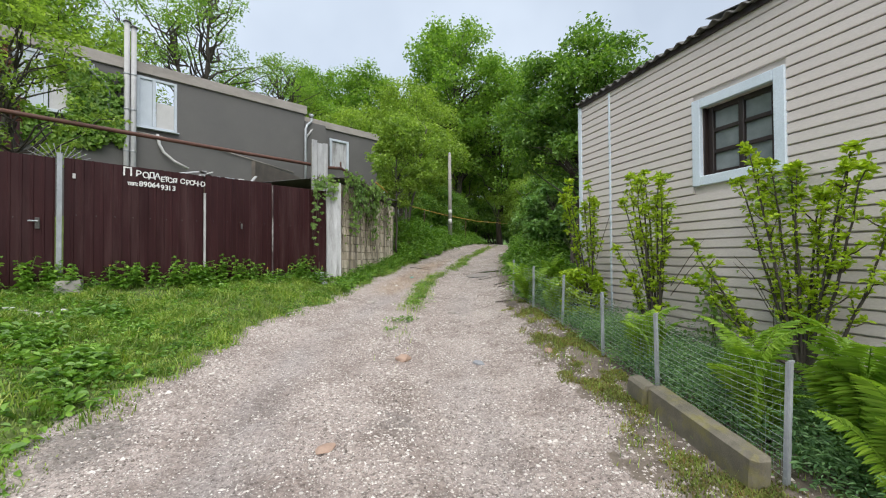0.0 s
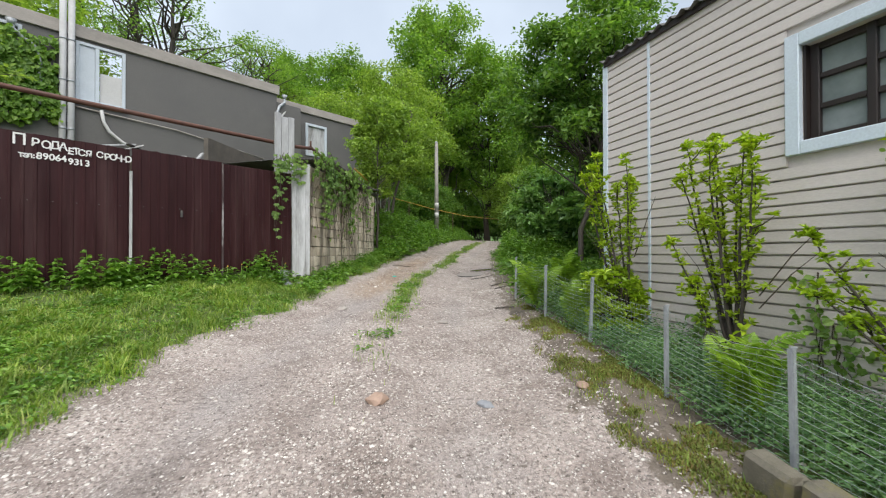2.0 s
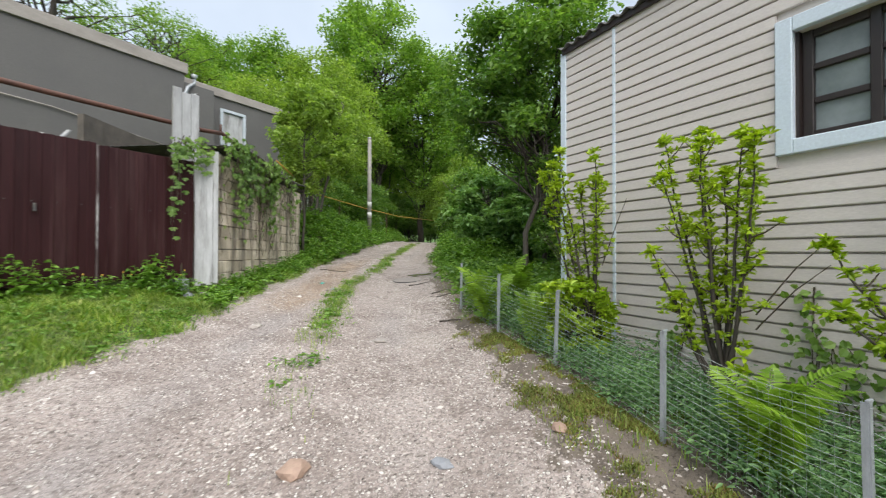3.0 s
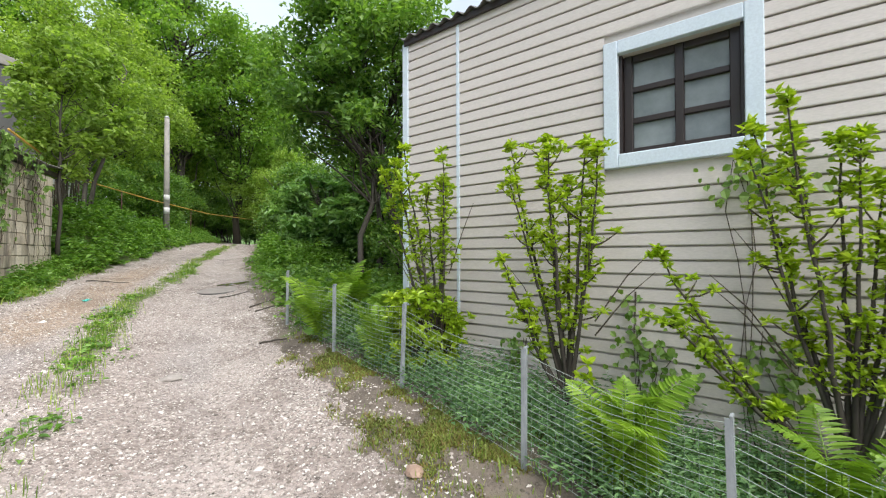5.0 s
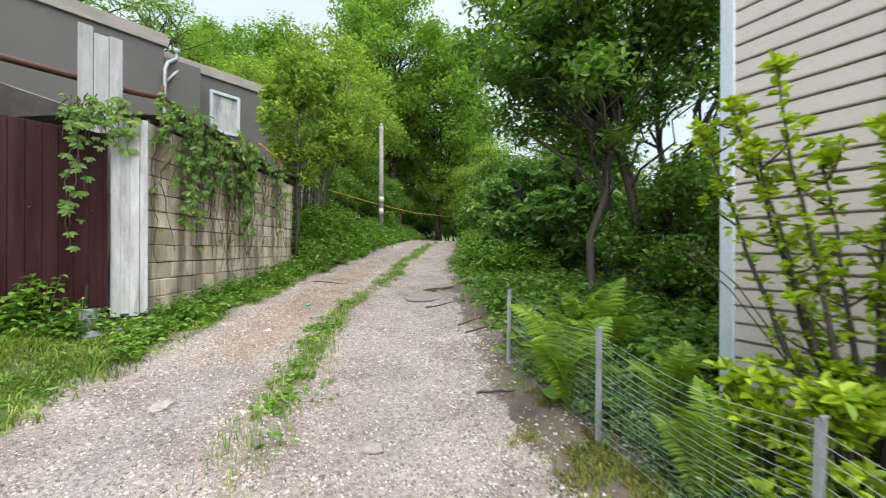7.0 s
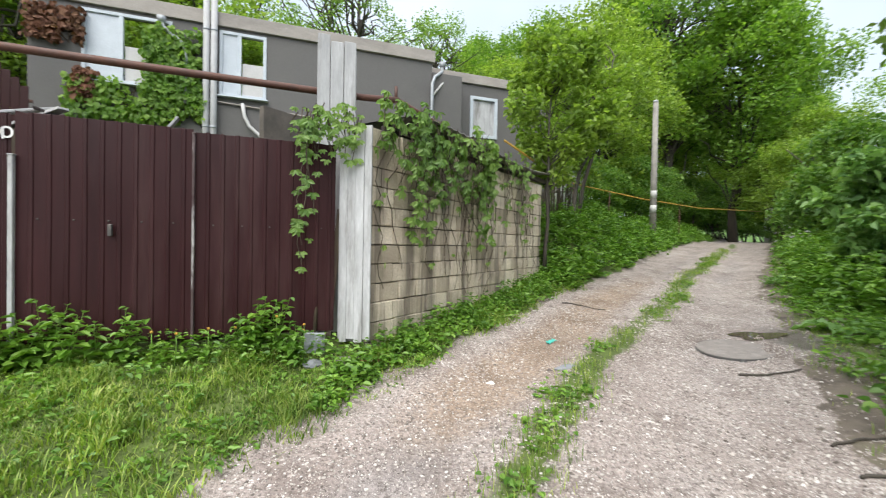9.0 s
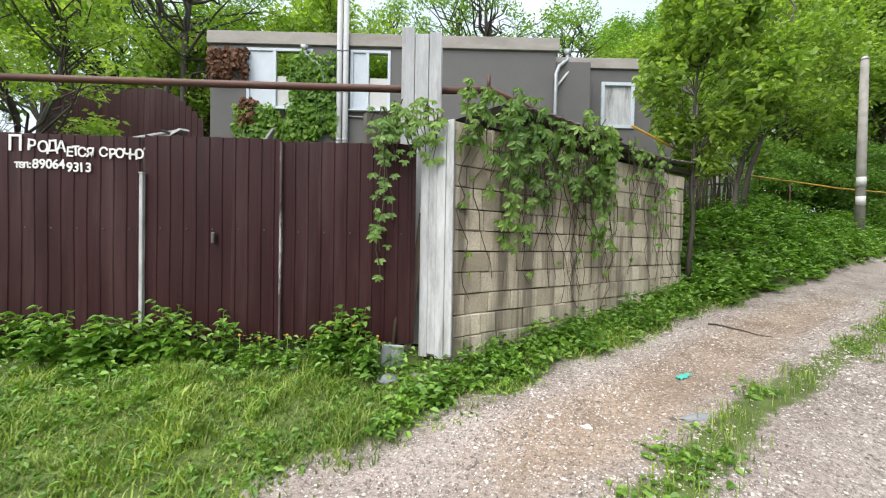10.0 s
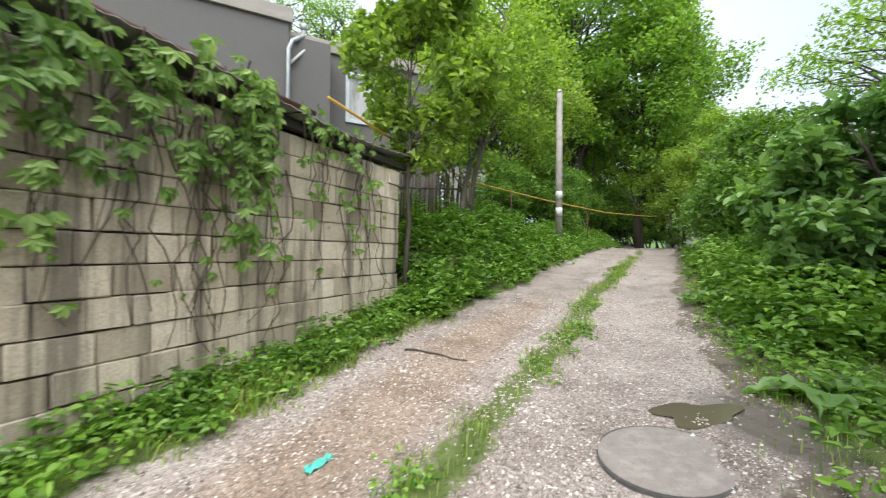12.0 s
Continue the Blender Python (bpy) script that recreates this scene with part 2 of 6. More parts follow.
SIDING = surface("beige_vinyl_siding", (0.60, 0.545, 0.513), (0.66, 0.605, 0.57), (0.48, 0.43, 0.40), 0.7, 130, (1, 0.25, 1), (0.45, 0.6), 0.0, 0.1, 0.001, stains=0.3, vary=0.03)
TRIM = surface("pale_blue_trim", (0.60, 0.68, 0.76), (0.68, 0.76, 0.84), (0.5, 0.56, 0.6), 3, 60, rough=(0.4, 0.55), bump=0.05, stains=0.3)
# Dark brown wood; also colours the sheets that stand for unlit interiors.
DARKWOOD_AND_SHADE = surface("dark_brown_sash_and_shade", (0.016, 0.010, 0.009), (0.030, 0.019, 0.017), (0.05, 0.04, 0.035), 8, 80, (1, 1, 0.3), (0.35, 0.6), bump=0.2, stains=0.35)
SLATE = surface("asbestos_slate", (0.085, 0.082, 0.078), (0.17, 0.165, 0.155), (0.05, 0.05, 0.04), 4, 70, bump=0.5, stains=0.6)
BARK = surface("grey_brown_bark", (0.036, 0.029, 0.023), (0.085, 0.07, 0.056), (0.06, 0.075, 0.04), 10, 70, (1, 1, 0.3), bump=0.8, depth=0.01, stains=0.5)
STEM = surface("brown_twig", (0.055, 0.038, 0.026), (0.11, 0.085, 0.055), (0.05, 0.055, 0.03), 18, 120, (1, 1, 0.4), bump=0.5)
YELLOW = surface("yellow_gas_pipe", (0.42, 0.24, 0.03), (0.55, 0.34, 0.05), (0.25, 0.15, 0.04), 6, 60, rough=(0.4, 0.6), bump=0.1, stains=0.4)
ORANGE = surface("rust_orange_steel", (0.30, 0.11, 0.035), (0.45, 0.18, 0.06), (0.16, 0.06, 0.03), 9, 80, bump=0.3)
SHEETGREY = surface("grey_roof_sheet", (0.20, 0.195, 0.185), (0.30, 0.29, 0.28), (0.12, 0.11, 0.10), 4, 60, bump=0.3, stains=0.5)
IRON = surface("cast_iron", (0.06, 0.058, 0.056), (0.12, 0.115, 0.11), (0.2, 0.18, 0.16), 12, 90, rough=(0.45, 0.7), metal=0.4, bump=0.3, stains=0.6)
WIRE = surface("green_grey_wire", (0.36, 0.41, 0.39), (0.50, 0.55, 0.53), (0.2, 0.22, 0.2), 10, 80, rough=(0.4, 0.6), metal=0.2, bump=0)
BLACK = surface("black_cable", (0.02, 0.02, 0.02), (0.035, 0.035, 0.035), (0.05, 0.05, 0.05), 5, 50, bump=0)
PAINTWHITE = surface("hand_painted_white", (0.70, 0.70, 0.69), (0.80, 0.80, 0.79), (0.5, 0.45, 0.45), 14, 90, bump=0.2, stains=0.4)
BROWNLEAF = foliage("dry_ivy", (0.09, 0.035, 0.02), (0.15, 0.06, 0.035), (0.20, 0.10, 0.06), 0.8, 0.15)
LEAF_SPRING = foliage("spring_green_leaves", (0.125, 0.205, 0.034), (0.225, 0.335, 0.064), (0.35, 0.465, 0.12), 0.5, 0.5)
LEAF_MID = foliage("mid_green_leaves", (0.10, 0.20, 0.035), (0.18, 0.315, 0.058), (0.28, 0.425, 0.10), 0.5, 0.52)
LEAF_DARK = foliage("dark_green_leaves", (0.065, 0.15, 0.03), (0.13, 0.245, 0.05), (0.22, 0.35, 0.085), 0.42, 0.45)
LEAF_ELDER = foliage("elder_leaves", (0.11, 0.22, 0.075), (0.19, 0.33, 0.12), (0.30, 0.46, 0.19), 0.38, 0.4)
LEAF_LIME = foliage("yellow_green_shoots", (0.19, 0.29, 0.012), (0.32, 0.45, 0.02), (0.44, 0.57, 0.04), 0.45, 0.3)
LEAF_IVY = foliage("vine_leaves", (0.10, 0.20, 0.035), (0.18, 0.30, 0.065), (0.30, 0.43, 0.15), 0.45, 0.35)
LEAF_WEED = foliage("nettle_leaves", (0.075, 0.175, 0.022), (0.135, 0.27, 0.036), (0.24, 0.40, 0.08), 0.45, 0.32, 1.8, 0.3)
LEAF_FERN = foliage("fern_green", (0.16, 0.28, 0.025), (0.24, 0.38, 0.04), (0.33, 0.48, 0.07), 0.5, 0.4)
LEAF_BLUE = foliage("blue_green_leaves", (0.085, 0.18, 0.085), (0.15, 0.28, 0.13), (0.25, 0.40, 0.20), 0.5, 0.35, 3.0, 0.3)
GRASS = foliage("grass_blades", (0.10, 0.19, 0.025), (0.20, 0.315, 0.042), (0.38, 0.42, 0.14), 0.5, 0.35, 2.6, 0.42)
MOSS = foliage("dry_moss", (0.19, 0.115, 0.045), (0.16, 0.19, 0.04), (0.23, 0.29, 0.06), 0.8, 0.2, 3.0, 0.3)


def glass_material():
    m, nt, links, bsdf = nodes_of("dusty_frosted_pane")
    at = place_node(nt, links)
    colour = ramp_node(nt, links, noise_node(nt, links, at, 4.0, 5.0), [(0.3, (0.13, 0.155, 0.16)), (0.7, (0.24, 0.27, 0.275))])
    links.new(colour, bsdf.inputs["Base Color"])
    bsdf.inputs["Roughness"].default_value = 0.18
    bsdf.inputs["IOR"].default_value = 1.5
    return m


def water_material():
    m, nt, links, bsdf = nodes_of("puddle_water")
    bsdf.inputs["Base Color"].default_value = (0.10, 0.085, 0.06, 1)
    bsdf.inputs["Roughness"].default_value = 0.03
    return m


GLASS, WATER = glass_material(), water_material()

# ---- mesh helpers ----
rng = np.random.default_rng(7)
UX = Vector((math.cos(radians(28.4)), math.sin(radians(28.4)), 0))
UN = Vector((-UX.y, UX.x, 0))


def mesh_from(name, verts, faces, material, smooth=False):
    """verts (n, 3); faces: an array (m, k) or a list of such arrays."""
    verts = np.asarray(verts, np.float32)
    groups = [np.asarray(f, np.int32) for f in (faces if isinstance(faces, list) else [faces]) if len(f)]
    me = bpy.data.meshes.new(name)
    me.vertices.add(len(verts))
    me.vertices.foreach_set("co", verts.ravel())
    loops = np.concatenate([g.ravel() for g in groups])
    sizes = np.concatenate([np.full(len(g), g.shape[1], np.int32) for g in groups])
    me.loops.add(len(loops))
    me.loops.foreach_set("vertex_index", loops)
    me.polygons.add(len(sizes))
    me.polygons.foreach_set("loop_start", np.concatenate([[0], np.cumsum(sizes)[:-1]]).astype(np.int32))
    me.polygons.foreach_set("use_smooth", np.full(len(sizes), smooth))
    me.update(calc_edges=True)
    me.validate()
    me.materials.append(material)
    return me


def from_bm(name, bm, material, smooth=False):
    me = bpy.data.meshes.new(name)
    bmesh.ops.recalc_face_normals(bm, faces=bm.faces[:])
    for f in bm.faces:
        f.smooth = smooth
    bm.to_mesh(me)
    bm.free()
    me.materials.append(material)
    return me


def part(name, data, material=None, parent=None, label="", at=None, smooth=False):
    """One mesh object under a thing or a part. data: a bmesh or a mesh."""
    me = from_bm(name, data, material, smooth) if isinstance(data, bmesh.types.BMesh) else data
    ob = new(name, me)
    ob.parent = parent
    if at is not None:
        ob.matrix_basis = at
    return tagged(ob, label)


def thing(name, label, category, at=None, group="", kind="", data=None):
    ob = new(name, data)
    if at is not None:
        ob.matrix_basis = at
    return tagged(ob, label, category, group, kind)


def box(size, centre=(0, 0, 0), bevel=0.004, bm=None):
    bm = bm or bmesh.new()
    made = bmesh.ops.create_cube(bm, size=1.0)["verts"]
    for v in made:
        v.co = Vector((v.co.x * size[0] + centre[0], v.co.y * size[1] + centre[1], v.co.z * size[2] + centre[2]))
    if bevel:
        edges = list({e for v in made for e in v.link_edges})
        bmesh.ops.bevel(bm, geom=edges, offset=bevel, segments=1, affect="EDGES")
    return bm


def tube_arrays(points, radii, sides=6):
    """Verts and quads of a tube along points with a radius at each."""
    p = np.asarray(points, float)
    r = np.broadcast_to(np.asarray(radii, float), (len(p),))
    d = np.gradient(p, axis=0)
    d /= np.linalg.norm(d, axis=1)[:, None] + 1e-9
    ref = np.where(np.abs(d[:, 2:3]) > 0.9, np.array([[1.0, 0, 0]]), np.array([[0, 0, 1.0]]))
    if len(p) > 1 and np.abs(d[:, 2]).max() > 0.9:
        ref = np.broadcast_to(np.array([[0.8, 0.6, 0.0]]), d.shape)
    a = np.cross(d, ref)
    a /= np.linalg.norm(a, axis=1)[:, None] + 1e-9
    b = np.cross(d, a)
    ang = np.linspace(0, 2 * np.pi, sides, endpoint=False)
    v = p[:, None] + r[:, None, None] * (np.cos(ang)[None, :, None] * a[:, None] + np.sin(ang)[None, :, None] * b[:, None])
    i = np.arange(len(p) - 1)[:, None] * sides
    j = np.arange(sides)[None]
    k = (j + 1) % sides
    q = np.stack([i + j, i + k, i + sides + k, i + sides + j], -1).reshape(-1, 4)
    return v.reshape(-1, 3), q


def tubes(items, sides=6):
    vs, qs, n = [], [], 0
    for points, radii in items:
        v, q = tube_arrays(points, radii, sides)
        vs.append(v)
        qs.append(q + n)
        n += len(v)
    return np.concatenate(vs), np.concatenate(qs)


def tube_mesh(name, items, material, sides=8):
    v, q = tubes(items, sides)
    ends = []
    n = 0
    for points, _ in items:
        ends += [list(range(n, n + sides))[::-1], list(range(n + (len(points) - 1) * sides, n + len(points) * sides))]
        n += len(points) * sides
    return mesh_from(name, v, [q, np.array(ends)], material, True)


def unit(v):
    return v / (np.linalg.norm(v, axis=1)[:, None] + 1e-9)


def leaf_arrays(at, ahead, up, length, width, fold=0.12, droop=0.15):
    """Six-sided folded leaves: verts and quads; at, ahead, up (n, 3); length, width (n,)."""
    side = unit(np.cross(ahead, up))
    up = np.cross(side, ahead)
    L, W = length[:, None], width[:, None]
    base, tip = at, at + ahead * L - up * L * droop
    mid1, mid2 = at + ahead * L * 0.3, at + ahead * L * 0.68 - up * L * droop * 0.4
    lift = up * W * fold * 2
    v = np.stack([base, mid1 + side * W * 0.46 + lift, mid2 + side * W * 0.4 + lift, tip, mid2 - side * W * 0.4 + lift, mid1 - side * W * 0.46 + lift], 1)
    n = len(at)
    i = np.arange(n)[:, None] * 6
    q = np.concatenate([i + np.array([[0, 1, 2, 3]]), i + np.array([[0, 3, 4, 5]])])
    return v.reshape(-1, 3), q


def quad_leaves(at, ahead, up, length, width, droop=0.2):
    side = unit(np.cross(ahead, up))
    L, W = length[:, None], width[:, None]
    tip = at + ahead * L - up * L * droop
    mid = at + ahead * L * 0.45
    v = np.stack([at, mid + side * W * 0.5, tip, mid - side * W * 0.5], 1)
    return v.reshape(-1, 3), np.arange(len(at) * 4).reshape(-1, 4)


def blades(at, height, width, lean):
    """Grass blades: a base edge, a bent middle and a point."""
    n = len(at)
    th = rng.uniform(0, 2 * np.pi, n)
    side = np.stack([np.cos(th), np.sin(th), np.zeros(n)], 1)
    out = np.stack([-np.sin(th), np.cos(th), np.zeros(n)], 1) * (lean * rng.uniform(0.2, 1.0, n))[:, None]
    h, w = height[:, None], width[:, None]
    up = np.array([[0, 0, 1.0]])
    m = at + up * h * 0.55 + out * h * 0.3
    t = at + up * h * 0.92 + out * h
    v = np.stack([at - side * w * 0.5, at + side * w * 0.5, m + side * w * 0.38, t, m - side * w * 0.38], 1).reshape(-1, 3)
    i = np.arange(n)[:, None] * 5
    return v, [i + np.array([[0, 1, 2, 4]]), i + np.array([[4, 2, 3]])]


# ---- the lie of the land ----
LEFT_Y, LEFT_X = (-40, 0, 3.5, 4.3, 5.2, 6.1, 7.0, 7.7, 8.5, 9.4, 10.2, 11.0, 12.0, 13.1, 15.0, 18.3, 25.5, 30, 45, 80), (-9.0, -1.75, -1.42, -1.18, -0.95, -0.6, -0.12, 0.36, 0.72, 1.02, 1.5, 1.95, 2.4, 3.05, 4.2, 6.2, 10.0, 12.5, 21.0, 41.0)
MID_Y, MID_X = (0, 5.6, 6.6, 7.15, 8.6, 9.95, 10.9, 11.5, 12.35, 13.1, 15, 18, 19.6, 30, 45), (0.2, 1.12, 1.5, 1.75, 2.25, 2.83, 3.37, 3.72, 4.23, 4.72, 5.64, 7.5, 8.4, 14.3, 22.8)
RIGHT_Y, RIGHT_X = (-40, 0, 2.24, 4.07, 6.66, 9.7, 13.4, 20, 30, 45, 80), (-5.0, 1.8, 2.1, 2.5, 3.3, 4.55, 6.1, 9.9, 15.8, 24.5, 45.0)
RISE_Y, RISE_Z = (-60, 0, 3, 14, 20, 26, 32, 60, 200), (-3.0, -0.27, 0.0, 1.1, 1.72, 2.05, 2.2, 2.6, 3.0)


def left_edge(y):
    return np.interp(y, LEFT_Y, LEFT_X)


def right_edge(y):
    return np.interp(y, RIGHT_Y, RIGHT_X)


def off_median(x, y):
    """How far a place lies from the grass strip between the ruts, in half widths."""
    return (x - np.interp(y, MID_Y, MID_X)) / 0.21


def smooth(v, a, b):
    t = np.clip((v - a) / (b - a), 0, 1)
    return t * t * (3 - 2 * t)


def waves(x, y):
    """A cheap uneven field, about -1 to 1."""
    return (np.sin(1.7 * x + 0.6 * y + 1.0) * np.cos(1.1 * y - 0.7 * x) + 0.6 * np.sin(4.3 * x - 2.1 * y) * np.cos(3.7 * y + 1.9 * x) + 0.35 * np.sin(11 * x + 3 * y) * np.cos(9 * y - 4 * x)) / 1.6


def land(x, y):
    """The ground's height."""
    x, y = np.asarray(x, float), np.asarray(y, float)
    z = np.interp(y, RISE_Y, RISE_Z)
    l, r = left_edge(y), right_edge(y)
    dl, dr = (l - x) * 0.9, (x - r) * 0.9
    z = z + smooth(dl, -0.3, 1.2) * 0.15 + np.clip(dl - 0.5, 0, 3.0) * 0.09 + np.clip(dl - 5.5, 0, 8) * 0.2
    z = z + smooth(dl, -0.1, 1.4) * 0.75 * smooth(y, 14.0, 16.0) * (1 - 0.55 * smooth(y, 18.0, 21.0))
    z = z + smooth(dr, -0.5, 0.5) * 0.2 * (1 - smooth(y, 8, 12) * 0.6)
    f = (x - l) / np.maximum(r - l, 0.5)
    on = smooth(f, -0.02, 0.1) * (1 - smooth(f, 0.9, 1.02))
    rut = np.exp(-(((f - 0.25) / 0.11) ** 2)) + np.exp(-(((f - 0.74) / 0.11) ** 2))
    z = z + on * (0.03 - 0.045 * rut)
    return z + 0.012 * waves(x, y) + 0.006 * waves(3.1 * x, 3.3 * y)


def drop_on(x, y, dz=0.0):
    return np.stack([x, y, land(x, y) + dz], -1)


def axis_steps(inner, outer, fine, coarse):
    """Coordinates that are close together inside and far apart outside."""
    core = np.arange(inner[0], inner[1] + 1e-6, fine)
    grow = coarse
    lo, hi = [core[0]], [core[-1]]
    step = fine
    while lo[-1] > outer[0]:
        step = step * grow
        lo.append(lo[-1] - step)
    step = fine
    while hi[-1] < outer[1]:
        step = step * grow
        hi.append(hi[-1] + step)
    return np.concatenate([np.array(lo[1:])[::-1], core, np.array(hi[1:])])


def build_ground():
    xs = axis_steps((-3.6, 7.2), (-900, 900), 0.045, 1.12)
    ys = axis_steps((-0.6, 15.0), (-900, 1500), 0.055, 1.1)
    gx, gy = np.meshgrid(xs, ys)
    z = land(gx, gy)
    v = np.stack([gx, gy, z], -1).reshape(-1, 3)
    ny, nx = gx.shape
    i = np.arange(ny - 1)[:, None] * nx + np.arange(nx - 1)[None]
    q = np.stack([i, i + 1, i + nx + 1, i + nx], -1).reshape(-1, 4)
    me = mesh_from("ground", v, q, GROUND, True)
    l, r = left_edge(gy), right_edge(gy)
    f = (gx - l) / np.maximum(r - l, 0.5)
    wob = 0.05 * waves(gx * 1.3, gy * 1.3) + 0.035 * waves(gx * 4.1 + 2, gy * 3.9)
    gravel = smooth(f + wob, -0.11, 0.0) * (1 - smooth(f + wob, 0.95, 1.05))
    strip = np.exp(-((off_median(gx, gy) + 3 * wob) ** 2)) * smooth(gy, 5.0, 9.0)
    sod = np.clip(smooth(-f - wob, -0.02, 0.10) + 0.75 * strip + 0.6 * smooth(f + wob, 1.08, 1.35) * smooth(gy, 6.0, 9.0), 0, 1)
    sod = np.maximum(sod, 0.66 * smooth(f + wob, 1.0, 1.1) * smooth(waves(gx * 2.7 + 1, gy * 2.3), -0.2, 0.4))
    sod = np.where((gy < 4.3) & (f < 0), sod * 0.75, sod)
    damp = 0.8 * (np.exp(-(((f - 0.27) / 0.13) ** 2)) + 0.8 * np.exp(-(((f - 0.75) / 0.12) ** 2))) * (0.55 + 0.45 * smooth(waves(gx * 0.6, gy * 0.35), -0.4, 0.4))
    clay = np.exp(-(((f - 0.24) / 0.16) ** 2)) * smooth(gy, 7.6, 9.4) * (1 - 0.6 * smooth(gy, 13.0, 16.0))
    wet = np.exp(-(((gx - 5.15) / 0.3) ** 2 + ((gy - 10.9) / 0.6) ** 2)) + 0.75 * np.exp(-(((gx + 1.3) / 0.35) ** 2 + ((gy - 3.5) / 0.5) ** 2)) + 0.6 * np.exp(-(((gx - 0.75) / 0.3) ** 2 + ((gy - 3.2) / 0.35) ** 2))
    for key, values in (("gravel", gravel), ("sod", sod), ("damp", damp), ("clay", clay), ("wet", wet)):
        me.attributes.new(key, "FLOAT", "POINT").data.foreach_set("value", values.astype(np.float32).ravel())
    return tagged(new("ground", me), "pale gravel track with grassy verges, climbing a slope", "ground", kind="structure")


build_ground()


def frame_at(origin, turn_z):
    """A pose at a place, turned about z by degrees."""
    return pose(*origin, 0, 0, turn_z)


# ---- house with beige siding ----
WX, HY0, HY1, HZ0, HZ1 = 4.13, -7.0, 5.66, 0.2, 3.62
WIN_Y0, WIN_Y1, WIN_Z0, WIN_Z1 = 2.79, 3.535, 2.14, 2.87
SEAM_Y = 4.98


def siding_course(length, rise):
    """One lap of siding, running along y from 0: a tilted face with a drip edge below."""
    bm = bmesh.new()
    prof = [(0.0, 0.0), (-0.024, 0.0), (-0.027, 0.007), (-0.022, rise * 0.955), (-0.004, rise * 0.965), (-0.004, rise), (0.0, rise)]
    a = [bm.verts.new((x, 0, z)) for x, z in prof]
    b = [bm.verts.new((x, length, z)) for x, z in prof]
    for i in range(len(prof)):
        j = (i + 1) % len(prof)
        bm.faces.new((a[i], a[j], b[j], b[i]))
    bm.faces.new(a)
    bm.faces.new(b[::-1])
    return from_bm("siding_plank", bm, SIDING)


def build_siding_house():
    house = thing("house", "single-storey house clad in beige vinyl siding with a slate roof", "house", pose(WX, 0, 0))
    wall_t, wall = 0.2, None
    for size, centre in (
        ((wall_t, WIN_Y0 - HY0, HZ1 - HZ0 + 0.4), (wall_t / 2 + 0.002, (WIN_Y0 + HY0) / 2, (HZ1 + HZ0 - 0.4) / 2)),
        ((wall_t, HY1 - 0.02 - WIN_Y1, HZ1 - HZ0 + 0.4), (wall_t / 2 + 0.002, (HY1 - 0.02 + WIN_Y1) / 2, (HZ1 + HZ0 - 0.4) / 2)),
        ((wall_t, WIN_Y1 - WIN_Y0, WIN_Z0 - HZ0 + 0.4), (wall_t / 2 + 0.002, (WIN_Y1 + WIN_Y0) / 2, (WIN_Z0 + HZ0 - 0.4) / 2)),
        ((wall_t, WIN_Y1 - WIN_Y0, HZ1 - WIN_Z1), (wall_t / 2 + 0.002, (WIN_Y1 + WIN_Y0) / 2, (HZ1 + WIN_Z1) / 2)),
        ((5.0, wall_t, 4.0), (2.71, HY1 - 0.12, 1.6)),
        ((5.0, wall_t, 4.0), (2.71, HY0 + 0.1, 1.6)),
        ((wall_t, HY1 - HY0 - 0.5, 4.6), (5.31, (HY0 + HY1) / 2, 2.0)),
    ):
        piece = part("wall_section" if wall else "wall", box(size, centre, 0), SIDING, house)
        wall = wall or piece
    rise = 0.098
    meshes = {}
    k = 0
    z = HZ0
    while z + rise < HZ1 + 0.02:
        spans = [(HY0, SEAM_Y - 0.012), (SEAM_Y + 0.012, HY1 - 0.03)]
        if z + rise > WIN_Z0 - 0.09 and z < WIN_Z1 + 0.09:
            spans = [(HY0, WIN_Y0 - 0.1), (WIN_Y1 + 0.1, SEAM_Y - 0.012), (SEAM_Y + 0.012, HY1 - 0.03)]
        for a, b in spans:
            key = round(b - a, 3)
            if key not in meshes:
                meshes[key] = siding_course(b - a, rise - 0.008)
            part("siding_plank", meshes[key], None, wall, at=pose(0, a, z))
        z += rise
        k += 1
    part("corner_trim", box((0.05, 0.08, HZ1 - HZ0 + 0.02), (-0.012, HY1 - 0.005, (HZ1 + HZ0) / 2), 0.006), TRIM, house, "pale blue corner strip")
    part("joint_strip", box((0.03, 0.035, HZ1 - HZ0 + 0.02), (-0.018, SEAM_Y, (HZ1 + HZ0) / 2), 0.004), TRIM, house, "pale blue vertical joint strip")
    # window
    win = new("window")
    win.parent = house
    tagged(win, "dark brown wooden window in a pale blue surround")
    for name, y, z, w, h in (
        ("surround", WIN_Y0 - 0.05, (WIN_Z0 + WIN_Z1) / 2, 0.10, WIN_Z1 - WIN_Z0 + 0.20),
        ("surround", WIN_Y1 + 0.05, (WIN_Z0 + WIN_Z1) / 2, 0.10, WIN_Z1 - WIN_Z0 + 0.20),
        ("surround", (WIN_Y0 + WIN_Y1) / 2, WIN_Z1 + 0.05, WIN_Y1 - WIN_Y0 - 0.002, 0.10),
        ("surround", (WIN_Y0 + WIN_Y1) / 2, WIN_Z0 - 0.05, WIN_Y1 - WIN_Y0 - 0.002, 0.10),
    ):
        part(name, box((0.05, w, h), (-0.02, y, z), 0.006), TRIM, win)
